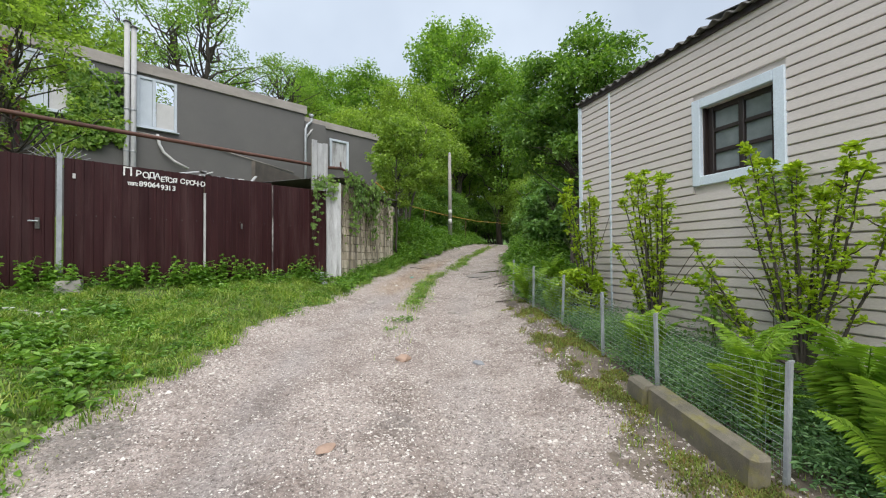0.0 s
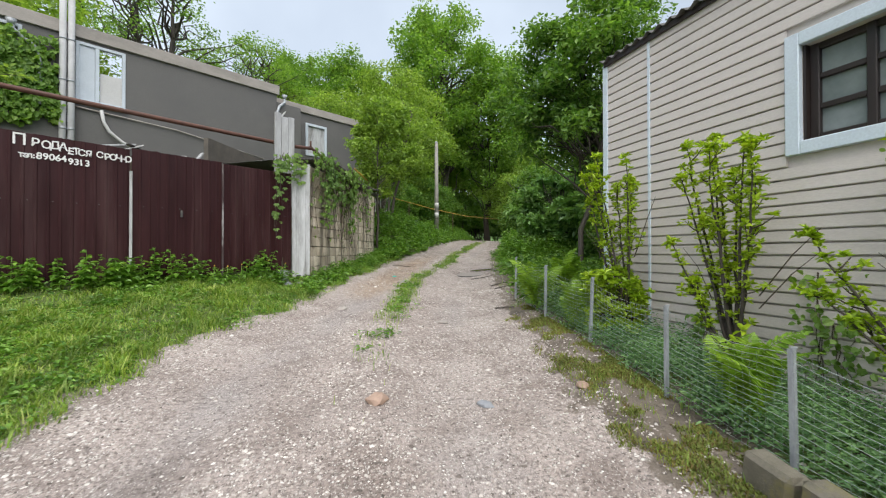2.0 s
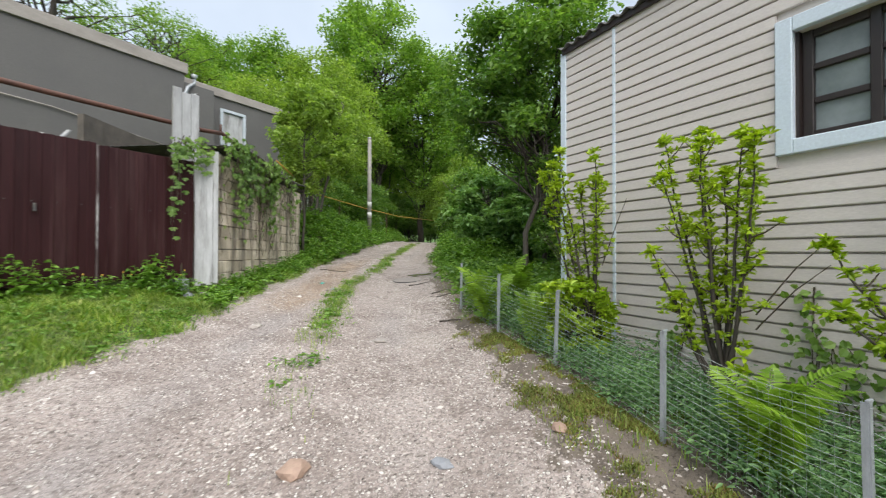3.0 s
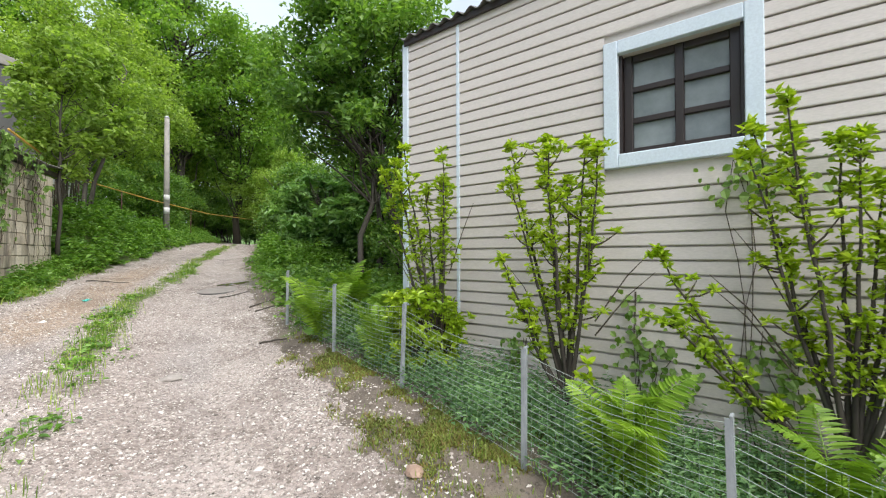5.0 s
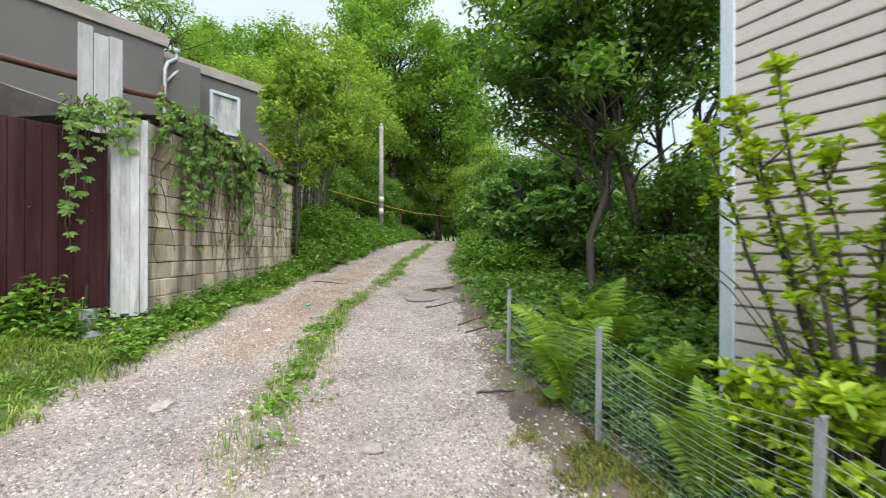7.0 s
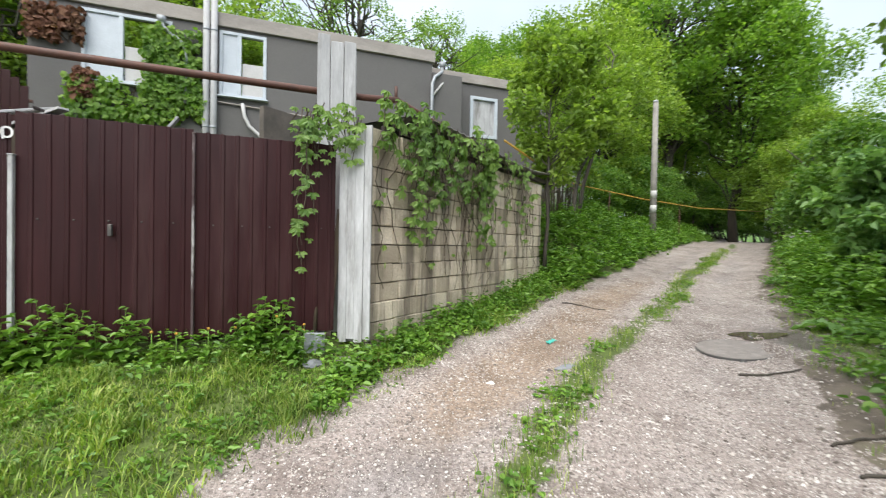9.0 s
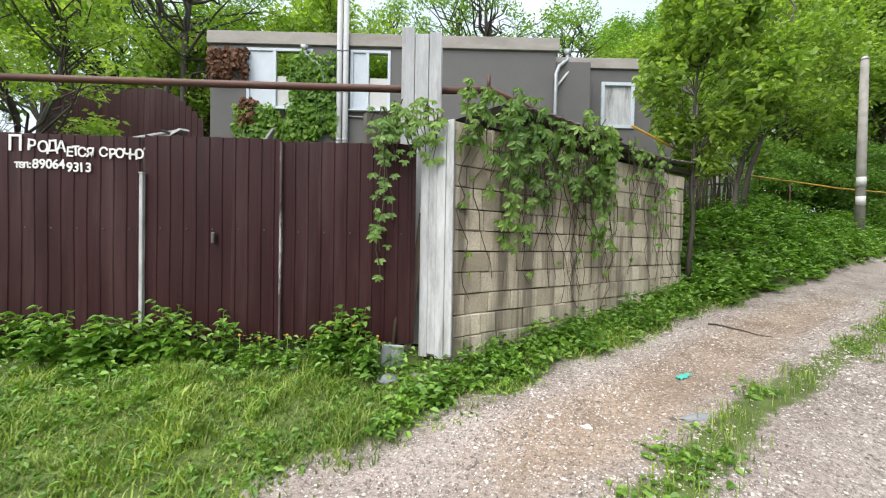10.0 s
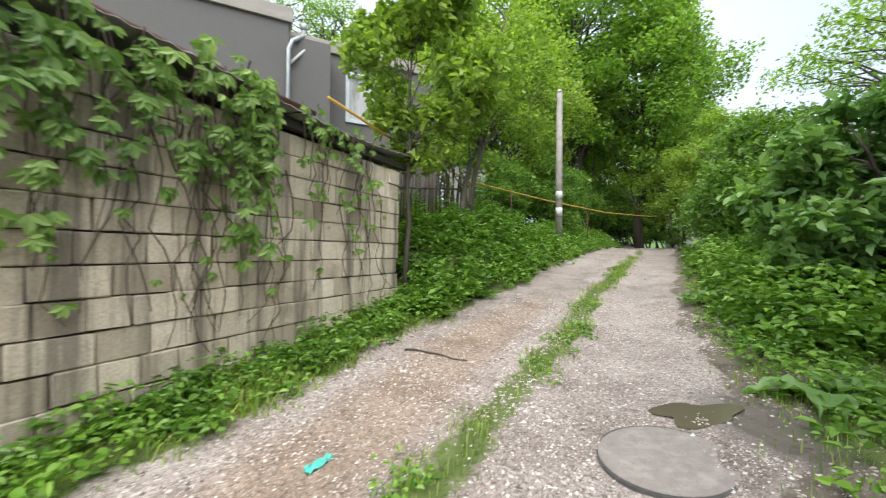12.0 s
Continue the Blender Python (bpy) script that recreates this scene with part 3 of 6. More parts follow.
    for y0, y1, z0, z1 in ((WIN_Y0, WIN_Y0 + 0.02, WIN_Z0, WIN_Z1), (WIN_Y1 - 0.02, WIN_Y1, WIN_Z0, WIN_Z1)):
        part("reveal", box((0.12, y1 - y0, z1 - z0), (0.065, (y0 + y1) / 2, (z0 + z1) / 2), 0), DARKWOOD_AND_SHADE, win)
    mid = WIN_Y0 + (WIN_Y1 - WIN_Y0) * 0.49
    y0, y1 = WIN_Y0 + 0.02, WIN_Y1 - 0.02
    bars = [(y0 + 0.03, (WIN_Z0 + WIN_Z1) / 2, 0.06, WIN_Z1 - WIN_Z0), (y1 - 0.03, (WIN_Z0 + WIN_Z1) / 2, 0.06, WIN_Z1 - WIN_Z0), (mid, (WIN_Z0 + WIN_Z1) / 2, 0.055, WIN_Z1 - WIN_Z0)]
    for y, z, w, h in bars:
        part("frame_bar", box((0.06, w, h), (0.08, y, z), 0.005), DARKWOOD_AND_SHADE, win)
    step = (WIN_Z1 - WIN_Z0) / 3
    for a, b in ((y0 + 0.06, mid - 0.0275), (mid + 0.0275, y1 - 0.06)):
        for i in range(4):
            z = WIN_Z0 + 0.025 + i * (WIN_Z1 - WIN_Z0 - 0.05) / 3
            part("glazing_bar", box((0.05, b - a, 0.04 if i in (1, 2) else 0.05), (0.082, (a + b) / 2, z), 0.004), DARKWOOD_AND_SHADE, win)
        for i in range(3):
            part("pane", box((0.006, b - a, step - 0.02), (0.09, (a + b) / 2, WIN_Z0 + step * (i + 0.5)), 0), GLASS, win)
    # Dark sheet added behind the panes in place of the room's shade.
    part("lining", box((0.01, WIN_Y1 - WIN_Y0, WIN_Z1 - WIN_Z0), (0.17, mid, (WIN_Z0 + WIN_Z1) / 2), 0), DARKWOOD_AND_SHADE, win)
    # corrugated slate roof, laid as sheets
    n, wave = 0, 0.15
    for s in range(12):
        ya, yb = HY0 - 0.3 + s * 1.08, HY0 - 0.3 + s * 1.08 + 1.12
        ys = np.linspace(ya, yb, 57)
        up = 0.024 * np.cos(2 * np.pi * ys / wave) + 0.008 * (s % 2)
        vs = []
        for x, z in ((-0.12 + 0.02 * (s % 3), HZ1 + 0.03), (2.8, HZ1 + 1.0)):
            for t in (0.0, 0.009):
                vs.append(np.stack([np.full_like(ys, x), ys, z + up + t], 1))
        m = len(ys)
        i = np.arange(m - 1)
        j = i + 1
        quads = [np.stack([i + a * m, j + a * m, j + b * m, i + b * m], 1) for a, b in ((0, 1), (1, 3), (3, 2), (2, 0))]
        part("slate_sheet", mesh_from("slate_sheet", np.concatenate(vs), np.concatenate(quads), SLATE, True), None, house)
    v = np.array([(2.7, HY0, HZ1 + 0.98), (5.6, HY0, HZ1), (5.6, HY1 + 0.1, HZ1), (2.7, HY1 + 0.1, HZ1 + 0.98), (0.2, HY1 + 0.0, HZ1 + 0.02)], float)
    part("roof", mesh_from("roof", v, [np.array([[0, 1, 2, 3]]), np.array([[4, 3, 2]])], SLATE), None, house)
    part("fascia_board", box((0.025, HY1 - HY0, 0.06), (-0.04, (HY1 + HY0) / 2, HZ1 + 0.005), 0.004), DARKWOOD_AND_SHADE, house, "thin dark board under the eaves")
    return house


build_siding_house()
torn = thing("loose_roofing_sheet", "thin torn metal sheet lying on the slate roof", "roofing sheet", pose(4.22, 3.05, 3.745, 4, -12, 8))
part("sheet", box((0.35, 0.7, 0.006), (0, 0, 0), 0.001), GALV, torn)

# ---- maroon gates and fence ----
G0 = Vector((-1.79, 8.48, 0))


def gate_point(s, off=0.0, z=0.0):
    p = G0 + UX * s + UN * off
    return (p.x, p.y, z)


def ribbed_sheet(length, height, pitch=0.115, sag=0.0, seed=0):
    """Profiled sheet standing on z = 0, along x, ribs towards -y, slightly dented."""
    r = np.random.default_rng(seed)
    xs, ds = [], []
    x = 0.0
    while x < length:
        for dx, d in ((0, 0), (0.078, 0), (0.084, -0.007), (0.108, -0.007)):
            if x + dx <= length:
                xs.append(x + dx)
                ds.append(d)
        x += pitch
    xs.append(length)
    ds.append(0)
    xs, ds = np.array(xs), np.array(ds)
    rows = np.linspace(0, 1, 15)
    vs = []
    for t in (0.0, 0.003):
        for h in rows:
            bend = 0.008 * np.sin(xs * 3.1 + h * 4 + seed) * np.sin(h * 5.0 + xs)
            top = h * (height - sag * xs / length) + (r.normal(0, 0.004, len(xs)) if h == 1.0 else 0)
            vs.append(np.stack([xs, ds + bend + t, np.broadcast_to(top, xs.shape)], 1))
    m, k = len(xs), len(rows)
    i = np.arange(m - 1)
    quads = []
    for side in (0, 1):
        for a in range(k - 1):
            o = side * k * m + a * m
            q = np.stack([i + o, i + 1 + o, i + 1 + o + m, i + o + m], 1)
            quads.append(q if side == 0 else q[:, ::-1])
    for a in (0, k - 1):
        quads.append(np.stack([i + a * m, i + a * m + k * m, i + 1 + a * m + k * m, i + 1 + a * m], 1))
    return mesh_from("sheet", np.concatenate(vs), np.concatenate(quads), MAROON)


BOLT = from_bm("bolt", box((0.014, 0.008, 0.014), (0, 0, 0), 0.003), IRON)


def gate_leaf(name, label, category, s0, s1, z0, z1, seed, sag=0.0):
    leaf = thing(name, label, category, pose(*gate_point(s0, 0, z0), 0, 0, 28.4), "maroon gate leaves")
    part("sheet", ribbed_sheet(s1 - s0, z1 - z0, sag=sag, seed=seed), None, leaf)
    for h in (0.25, (z1 - z0) * 0.55, z1 - z0 - 0.15):
        rail = part("rail", box((s1 - s0 - 0.04, 0.03, 0.04), ((s1 - s0) / 2, 0.024, h), 0.003), RUST, leaf)
        for i in range(int((s1 - s0) / 0.23) if 0.5 < h < 1.5 else 0):
            part("bolt", BOLT, None, rail, at=pose(0.14 + 0.23 * i, -0.007, h))
    return leaf


wicket = gate_leaf("wicket_gate", "maroon profiled metal wicket gate with a dark lever handle", "gate", -4.6, -1.965, 0.80, 2.79, 1)
bm = box((0.05, 0.012, 0.16), (0, 0, 0), 0.004)
plate = part("handle_plate", bm, IRON, wicket, at=pose(2.45, -0.02, 1.02))
part("lever", box((0.11, 0.018, 0.02), (-0.045, -0.03, 0.03), 0.006), GALV, plate)
main_leaf = gate_leaf("gate_leaf", "maroon metal gate leaf with a hand-painted for-sale notice", "gate", -1.87, -0.012, 0.93, 2.81, 2, 0.03)
mid_leaf = gate_leaf("gate_leaf", "dented maroon metal gate leaf with scuffed paint", "gate", 0.012, 1.215, 0.97, 2.80, 3, 0.01)
end_leaf = gate_leaf("gate_leaf", "plain maroon metal gate leaf hung with a creeper", "gate", 1.235, 2.42, 0.98, 2.77, 4)
part("door_handle", box((0.03, 0.03, 0.1), (0.62, -0.03, 0.93), 0.006), IRON, mid_leaf, "small dark pull")
for s, z0, z1, m, w in ((-1.92, 0.7, 2.86, GALV, 0.06), (0.0, 0.95, 2.46, CHIPPED, 0.032), (1.225, 0.9, 2.75, CHIPS, 0.02)):
    p = thing("gate_post", "thin square steel gate post with chipped paint", "post", pose(*gate_point(s, -0.02, z0), 0, 0, 28.4), "gate posts")
    part("shaft", box((w, 0.04, z1 - z0), (0, 0, (z1 - z0) / 2), 0.004), m, p)
    part("cap", box((w + 0.008, 0.048, 0.01), (0, 0, z1 - z0 + 0.004), 0.002), m, p)
part("sign_plate", box((0.035, 0.004, 0.075), (0.11, -0.016, 1.62), 0.001), WHITEWALL, main_leaf, "small cream tag")


def letter(ch, s, z, size, parent, s0, z0, tilt=0.0):
    cu = bpy.data.curves.new("letter", "FONT")
    cu.body, cu.size, cu.extrude, cu.offset = ch, size, 0.0015, 0.0025
    cu.align_x = "CENTER"
    cu.materials.append(PAINTWHITE)
    ob = new("letter", cu)
    ob.parent = parent
    ob.matrix_basis = pose(s - s0, -0.0165, z - z0, 90, tilt, 0)
    return ob


LETTERS = zip("ПРОДАЕТСЯСРОЧНО", (-1.115, -0.975, -0.872, -0.79, -0.715, -0.64, -0.585, -0.53, -0.462, -0.345, -0.262, -0.2, -0.14, -0.082, -0.028))
for i, (ch, s) in enumerate(LETTERS):
    letter(ch, s, 2.625 - 0.0018 * i + (0.018 if i < 5 else -0.012) + 0.006 * math.sin(i * 2.3), 0.19 if i == 0 else 0.135 if i < 5 else 0.115, main_leaf, -1.87, 0.93, 4 * math.sin(i * 1.7))
NUMBER = zip("тел:890649313", (-1.1, -1.06, -1.02, -0.985, -0.94, -0.875, -0.82, -0.765, -0.705, -0.64, -0.585, -0.535, -0.475))
for i, (ch, s) in enumerate(NUMBER):
    letter(ch, s, 2.49 - (0.025 if i > 8 else 0.0), 0.095 if i < 4 else 0.115, main_leaf, -1.87, 0.93, 4 * math.sin(i * 2.1))

# ---- posts at the gate's end ----
board_post = thing("gate_pier", "square pier boarded with flaking whitewashed planks", "pier", pose(0.35, 9.70, 0.85, 0, 0, 2))
part("core", box((0.30, 0.26, 2.06), (0.155, 0.17, 1.03), 0.005), CONCRETE, board_post)
for i, (w, h) in enumerate(((0.085, 2.09), (0.08, 2.1), (0.085, 2.09), (0.072, 2.1))):
    part("plank", box((w, 0.028, h), (0.04 + i * 0.082, 0.015 + 0.003 * (i % 2), h / 2 + 0.03 * (i % 2)), 0.004), WHITEPAINT, board_post)
tall_post = thing("tall_post", "tall post of broad whitewashed planks nailed side by side", "post", pose(0.165, 9.985, 0.9, 0, 0, 28.4))
part("core", box((0.34, 0.06, 2.98), (0, -0.045, 1.49), 0.006), CONCRETE, tall_post)
for i, (x, w, h) in enumerate(((-0.125, 0.125, 3.06), (0.008, 0.13, 3.0), (0.138, 0.12, 3.02))):
    part("plank", box((w, 0.028, h), (x, -0.09 - 0.004 * (i % 2), h / 2), 0.005), WHITEPAINT, tall_post)
part("batten", box((0.03, 0.09, 2.9), (0.19, -0.05, 1.45), 0.004), WHITEPAINT, tall_post)
prop = thing("leaning_board", "grey weathered board leaning against the pier", "board", pose(0.28, 9.63, 0.92, -3, 5, 28))
part("plank", box((0.06, 0.025, 1.25), (0, 0, 0.625), 0.004), STEM, prop)

# ---- block wall ----
BW0, BWA = Vector((0.63, 9.74, 0)), 64.9
BWL, ROWH, BLK = 4.66, 0.195, 0.39
block_wall = thing("wall_blocks", "yard wall of pale limestone blocks with open dark joints", "wall", pose(BW0.x, BW0.y, 0.645, 0, 0, BWA), kind="structure")
part("mortar_bed", box((BWL - 0.03, 0.15, 2.33), (BWL / 2, 0.12, 1.165), 0), MORTAR, block_wall)
block_meshes = {}
brng = random.Random(5)


def block_mesh(w, kind):
    if (w, kind) not in block_meshes:
        bm = box((w, 0.17, ROWH - 0.009), (0, 0, 0), 0.007)
        r = random.Random(kind * 31 + int(w * 100))
        for v in bm.verts:
            v.co += Vector((r.uniform(-0.006, 0.006), r.uniform(-0.006, 0.006), r.uniform(-0.005, 0.005)))
        block_meshes[(w, kind)] = from_bm("block", bm, BLOCK)
    return block_meshes[(w, kind)]


for row in range(12):
    x = 0.0
    first = True
    while x < BWL - 0.02:
        w = BLK - 0.012
        if first and row % 2:
            w = BLK / 2 - 0.012
        elif not first:
            w = BLK - 0.009 + (brng.choice((-0.17, -0.15, -0.08, 0.0)) if x < 2.1 else brng.choice((-0.12, -0.03, 0.0, 0.0, 0.02)))
        w = min(w, BWL - x - 0.004)
        if w > 0.05:
            part("block", block_mesh(round(w, 3), brng.randrange(3)), None, block_wall, at=pose(x + w / 2, 0.085 + brng.uniform(-0.009, 0.009), ROWH * (row + 0.5) + 0.0, brng.uniform(-0.5, 0.5), brng.uniform(-0.5, 0.5), brng.uniform(-0.8, 0.8)))
        x += w + 0.009
        first = False
shed = thing("lean_to_roof", "sagging grey slate sheets over the yard wall", "shed roof", pose(BW0.x, BW0.y, 0, 0, 0, BWA))
for i in range(4):
    xs = np.linspace(0.55 + i * 1.05, 0.55 + i * 1.05 + 1.12, 45)
    up = 0.007 * np.cos(2 * np.pi * xs / 0.15) + 0.012 * (i % 2)
    vs = []
    sagz = 0.05 * np.sin(xs * 1.4)
    for y, z in ((-0.17 + 0.05 * (i % 2) - 0.03 * (i == 1), 3.17), (0.8, 3.2), (2.4, 3.12)):
        for t in (0.0, 0.009):
            vs.append(np.stack([xs, np.full_like(xs, y), z + up + t + sagz], 1))
    m = len(xs)
    a = np.arange(m - 1)
    quads = [np.stack([a + p * m, a + 1 + p * m, a + 1 + q * m, a + q * m], 1) for p, q in ((0, 2), (2, 4), (3, 1), (5, 3), (1, 0), (4, 5))]
    part("slate_sheet", mesh_from("slate_sheet", np.concatenate(vs), np.concatenate(quads), SHEETGREY, True), None, shed)
part("purlin", box((4.3, 0.09, 0.08), (2.65, 0.0, 3.06), 0.006), DARKWOOD_AND_SHADE, shed, "dark rotten purlin")
part("rafter_board", box((4.2, 0.03, 0.14), (2.6, 0.3, 3.08), 0.004), DARKWOOD_AND_SHADE, shed)
part("back_wall", box((4.4, 0.1, 2.9), (2.5, 2.3, 2.2), 0), MORTAR, shed)

# ---- rusty gas pipe over the gate ----
gas = thing("overhead_gas_pipe", "rusty brown gas pipe carried above the gate", "pipe")
pts = [gate_point(-9.0, 0.42, 3.56), gate_point(-4.5, 0.42, 3.50), gate_point(-2.0, 0.42, 3.45), gate_point(1.0, 0.42, 3.42), gate_point(2.75, 0.42, 3.41), (0.72, 10.45, 3.47), (0.98, 10.95, 3.40), (1.35, 12.0, 3.42), (1.75, 13.0, 3.44)]
part("pipe_run", tube_mesh("pipe_run", [(pts[:6], 0.036)], RUST, 10), None, gas)
part("pipe_branch", tube_mesh("pipe_branch", [(pts[5:], 0.03)], RUST, 8), None, gas)
part("valve_stub", tube_mesh("valve_stub", [([(0.70, 10.43, 3.46), (0.70, 10.43, 3.62)], 0.02)], RUST, 8), None, gas)
for s in (-7.6, -4.4):
    q = gate_point(s, 0.42, 0)
    part("support", tube_mesh("support", [([(q[0], q[1], 0.8), (q[0], q[1], 3.42)], 0.03)], RUST, 8), None, gas)
ypipe = thing("yellow_gas_pipe", "yellow painted gas pipe on short stakes along the bank", "pipe")
yp = [(1.9, 13.0, 3.62), (2.6, 14.6, 3.5), (3.1, 17.0, 3.75), (3.97, 19.25, 3.78), (6.35, 20.5, 3.45), (10.0, 25.0, 3.55), (17.9, 33.4, 4.05)]
part("pipe_run", tube_mesh("pipe_run", [(yp[2:], 0.02)], YELLOW, 8), None, ypipe)
part("pipe_start", tube_mesh("pipe_start", [(yp[:3], 0.018)], YELLOW, 8), None, ypipe)
for x, y, z in ((3.97, 19.25, 3.78), (5.2, 19.9, 3.62), (8.6, 23.3, 3.5), (17.9, 33.4, 4.05)):
    g = float(land(x, y))
    part("stake", tube_mesh("stake", [([(x, y, g - 0.1), (x, y, z)], 0.015)], RUST, 8), None, ypipe)

# ---- grey unfinished house ----
GH = Vector((-8.66, 13.52, 0))
GHL = 9.44


def wall_with_holes(length, thick, z0, z1, holes, y=0.0):
    """Wall along x with rectangular holes (x0, x1, za, zb), from butted boxes."""
    bm = bmesh.new()
    xs = sorted({0.0, length, *[v for h in holes for v in h[:2]]})
    for a, b in zip(xs, xs[1:]):
        cuts = sorted((h[2], h[3]) for h in holes if h[0] <= a + 1e-6 and h[1] >= b - 1e-6)
        z = z0
        for c, d in cuts + [(z1, z1)]:
            if c - z > 0.001:
                box((b - a, thick, c - z), ((a + b) / 2, y + thick / 2, (z + c) / 2), 0, bm)
            z = d
    bmesh.ops.remove_doubles(bm, verts=bm.verts[:], dist=0.0005)
    return bm


grey = thing("grey_house", "unfinished grey rendered house with a raw concrete parapet band", "house", pose(GH.x, GH.y, 0, 0, 0, 28.4))
holes = [(0.98, 2.78, 5.47, 7.12), (3.80, 4.90, 5.47, 7.12), (5.6, 6.7, 3.4, 4.15), (7.0, 8.0, 3.4, 4.1)]
part("wall", wall_with_holes(GHL, 0.3, 1.0, 7.20, holes), GREYWALL, grey)
part("wall", wall_with_holes(5.0, 0.3, 1.0, 7.20, []), GREYWALL, grey, at=pose(0.298, 0.302, 0, 0, 0, 90))
part("wall", wall_with_holes(5.0, 0.3, 1.0, 7.20, []), GREYWALL, grey, at=pose(GHL - 0.002, 0.302, 0, 0, 0, 90))
part("back_wall", wall_with_holes(GHL, 0.3, 1.0, 6.25, [], 5.3), WHITEWALL, grey, "low white plastered inner wall")
part("parapet_band", box((GHL + 0.16, 0.42, 0.34), (GHL / 2, 0.14, 7.372), 0.012), FASCIA, grey)
part("parapet_band", box((0.42, 5.0, 0.34), (0.13, 2.85, 7.372), 0.012), FASCIA, grey)
part("parapet_band", box((0.42, 5.0, 0.34), (GHL - 0.13, 2.85, 7.372), 0.012), FASCIA, grey)
for x0, x1, fixed in ((0.98, 2.78, 0), (3.80, 4.90, 1)):
    w = new("window")
    w.parent = grey
    tagged(w, "white plastic window frame with an empty upper light")
    za, zb = 5.47, 7.12
    for cx, cz, sx, sz in (((x0 + 0.04), (za + zb) / 2, 0.08, zb - za), (x1 - 0.04, (za + zb) / 2, 0.08, zb - za), ((x0 + x1) / 2, za + 0.04, x1 - x0 - 0.16, 0.08), ((x0 + x1) / 2, zb - 0.04, x1 - x0 - 0.16, 0.08), (x0 + (x1 - x0) * 0.42, (za + zb) / 2, 0.09, zb - za - 0.16)):
        part("frame_bar", box((sx, 0.09, sz), (cx, 0.02, cz), 0.006), PVC, w)
    part("panel", box(((x1 - x0) * 0.42 - 0.13, 0.03, zb - za - 0.16), (x0 + 0.08 + ((x1 - x0) * 0.42 - 0.13) / 2, 0.03, (za + zb) / 2), 0.003), PVC, w, "white boarded light")
    part("panel", box(((x1 - x0) * 0.58 - 0.13, 0.03, (zb - za) * 0.5), (x0 + (x1 - x0) * 0.71, 0.05, za + 0.08 + (zb - za) * 0.25), 0.003), WHITEWALL, w, "white board filling the lower light")
    part("sill", box((x1 - x0 + 0.1, 0.14, 0.03), ((x0 + x1) / 2, -0.06, za - 0.017), 0.004), PVC, w)
for x0, x1, za, zb in holes[2:]:
    g = new("grille")
    g.parent = grey
    tagged(g, "white bar grille over a dark basement opening")
    for i in range(7):
        part("bar", box((0.02, 0.02, zb - za), (x0 + (x1 - x0) * (i + 0.5) / 7, -0.02, (za + zb) / 2), 0.002), PVC, g)
    part("grille_frame", box((x1 - x0 + 0.06, 0.03, 0.04), ((x0 + x1) / 2, -0.02, zb + 0.02), 0.003), PVC, g)
    # Basement darkness put in as a dark sheet near the wall's inner face.
    part("backing", box((x1 - x0, 0.02, zb - za), ((x0 + x1) / 2, 0.27, (za + zb) / 2), 0), DARKWOOD_AND_SHADE, g)
# second, set-back block
g2 = GH + UX * (GHL + 0.02) + UN * 0.70
annex = thing("grey_annex", "lower grey rendered annex with a small white window", "house", pose(g2.x, g2.y, 0, 0, 0, 28.4))
sw = (1.52, 2.50, 5.33, 6.67)
part("wall", wall_with_holes(4.4, 0.3, 1.0, 7.05, [sw]), GREYWALL, annex)
part("wall", wall_with_holes(4.3, 0.3, 1.0, 7.05, []), GREYWALL, annex, at=pose(4.398, 0.302, 0, 0, 0, 90))
part("parapet_band", box((4.5, 0.42, 0.30), (2.23, 0.14, 7.202), 0.012), FASCIA, annex)
part("parapet_band", box((0.42, 4.4, 0.30), (4.27, 2.55, 7.202), 0.012), FASCIA, annex)
part("back_wall", wall_with_holes(4.4, 0.2, 1.0, 6.4, [], 4.6), WHITEWALL, annex)
part("buttress", box((0.95, 0.68, 6.0), (0.48, -0.345, 3.95), 0.01), GREYWALL, annex, "projecting grey pier")
w = new("window")
w.parent = annex
tagged(w, "white wooden window with a boarded, peeling light")
for cx, cz, sx, sz in ((sw[0] + 0.05, 6.0, 0.1, 1.34), (sw[1] - 0.05, 6.0, 0.1, 1.34), ((sw[0] + sw[1]) / 2, 5.38, 0.78, 0.1), ((sw[0] + sw[1]) / 2, 6.62, 0.78, 0.1)):
    part("frame_bar", box((sx, 0.1, sz), (cx, 0.0, cz), 0.006), PVC, w)
part("panel", box((0.78, 0.03, 1.14), ((sw[0] + sw[1]) / 2, 0.04, 6.0), 0.003), WHITEPAINT, w, "white panel with rusty streaks")
# pipes and gutters on the grey house
for i, (dx, top) in enumerate(((-0.085, 8.62), (0.085, 8.5))):
    c = GH + UX * (3.62 + dx) + UN * -0.14
    flue = thing("flue_pipe", "tall whitewashed flue pipe strapped to the grey wall", "flue", pose(c.x, c.y, 0, 0, 0, 28.4), "flue pipes")
    part("tube", tube_mesh("tube", [([(0, 0, 2.0), (0, 0, 5.0), (0, 0, top)], 0.075)], PIPEWHITE, 14), None, flue)
    part("cap", tube_mesh("cap", [([(0, 0, top), (0, 0, top + 0.03), (0, 0, top + 0.09)], (0.11, 0.105, 0.03))], IRON, 12), None, flue)
    for h in (4.6, 5.9, 7.0):
        part("clamp", tube_mesh("clamp", [([(0, 0, h), (0, 0, h + 0.05)], 0.082)], GALV, 14), None, flue)
down = thing("downpipe", "pale blue galvanised downpipe with a swan neck", "downpipe", pose(GH.x, GH.y, 0, 0, 0, 28.4), "downpipes")
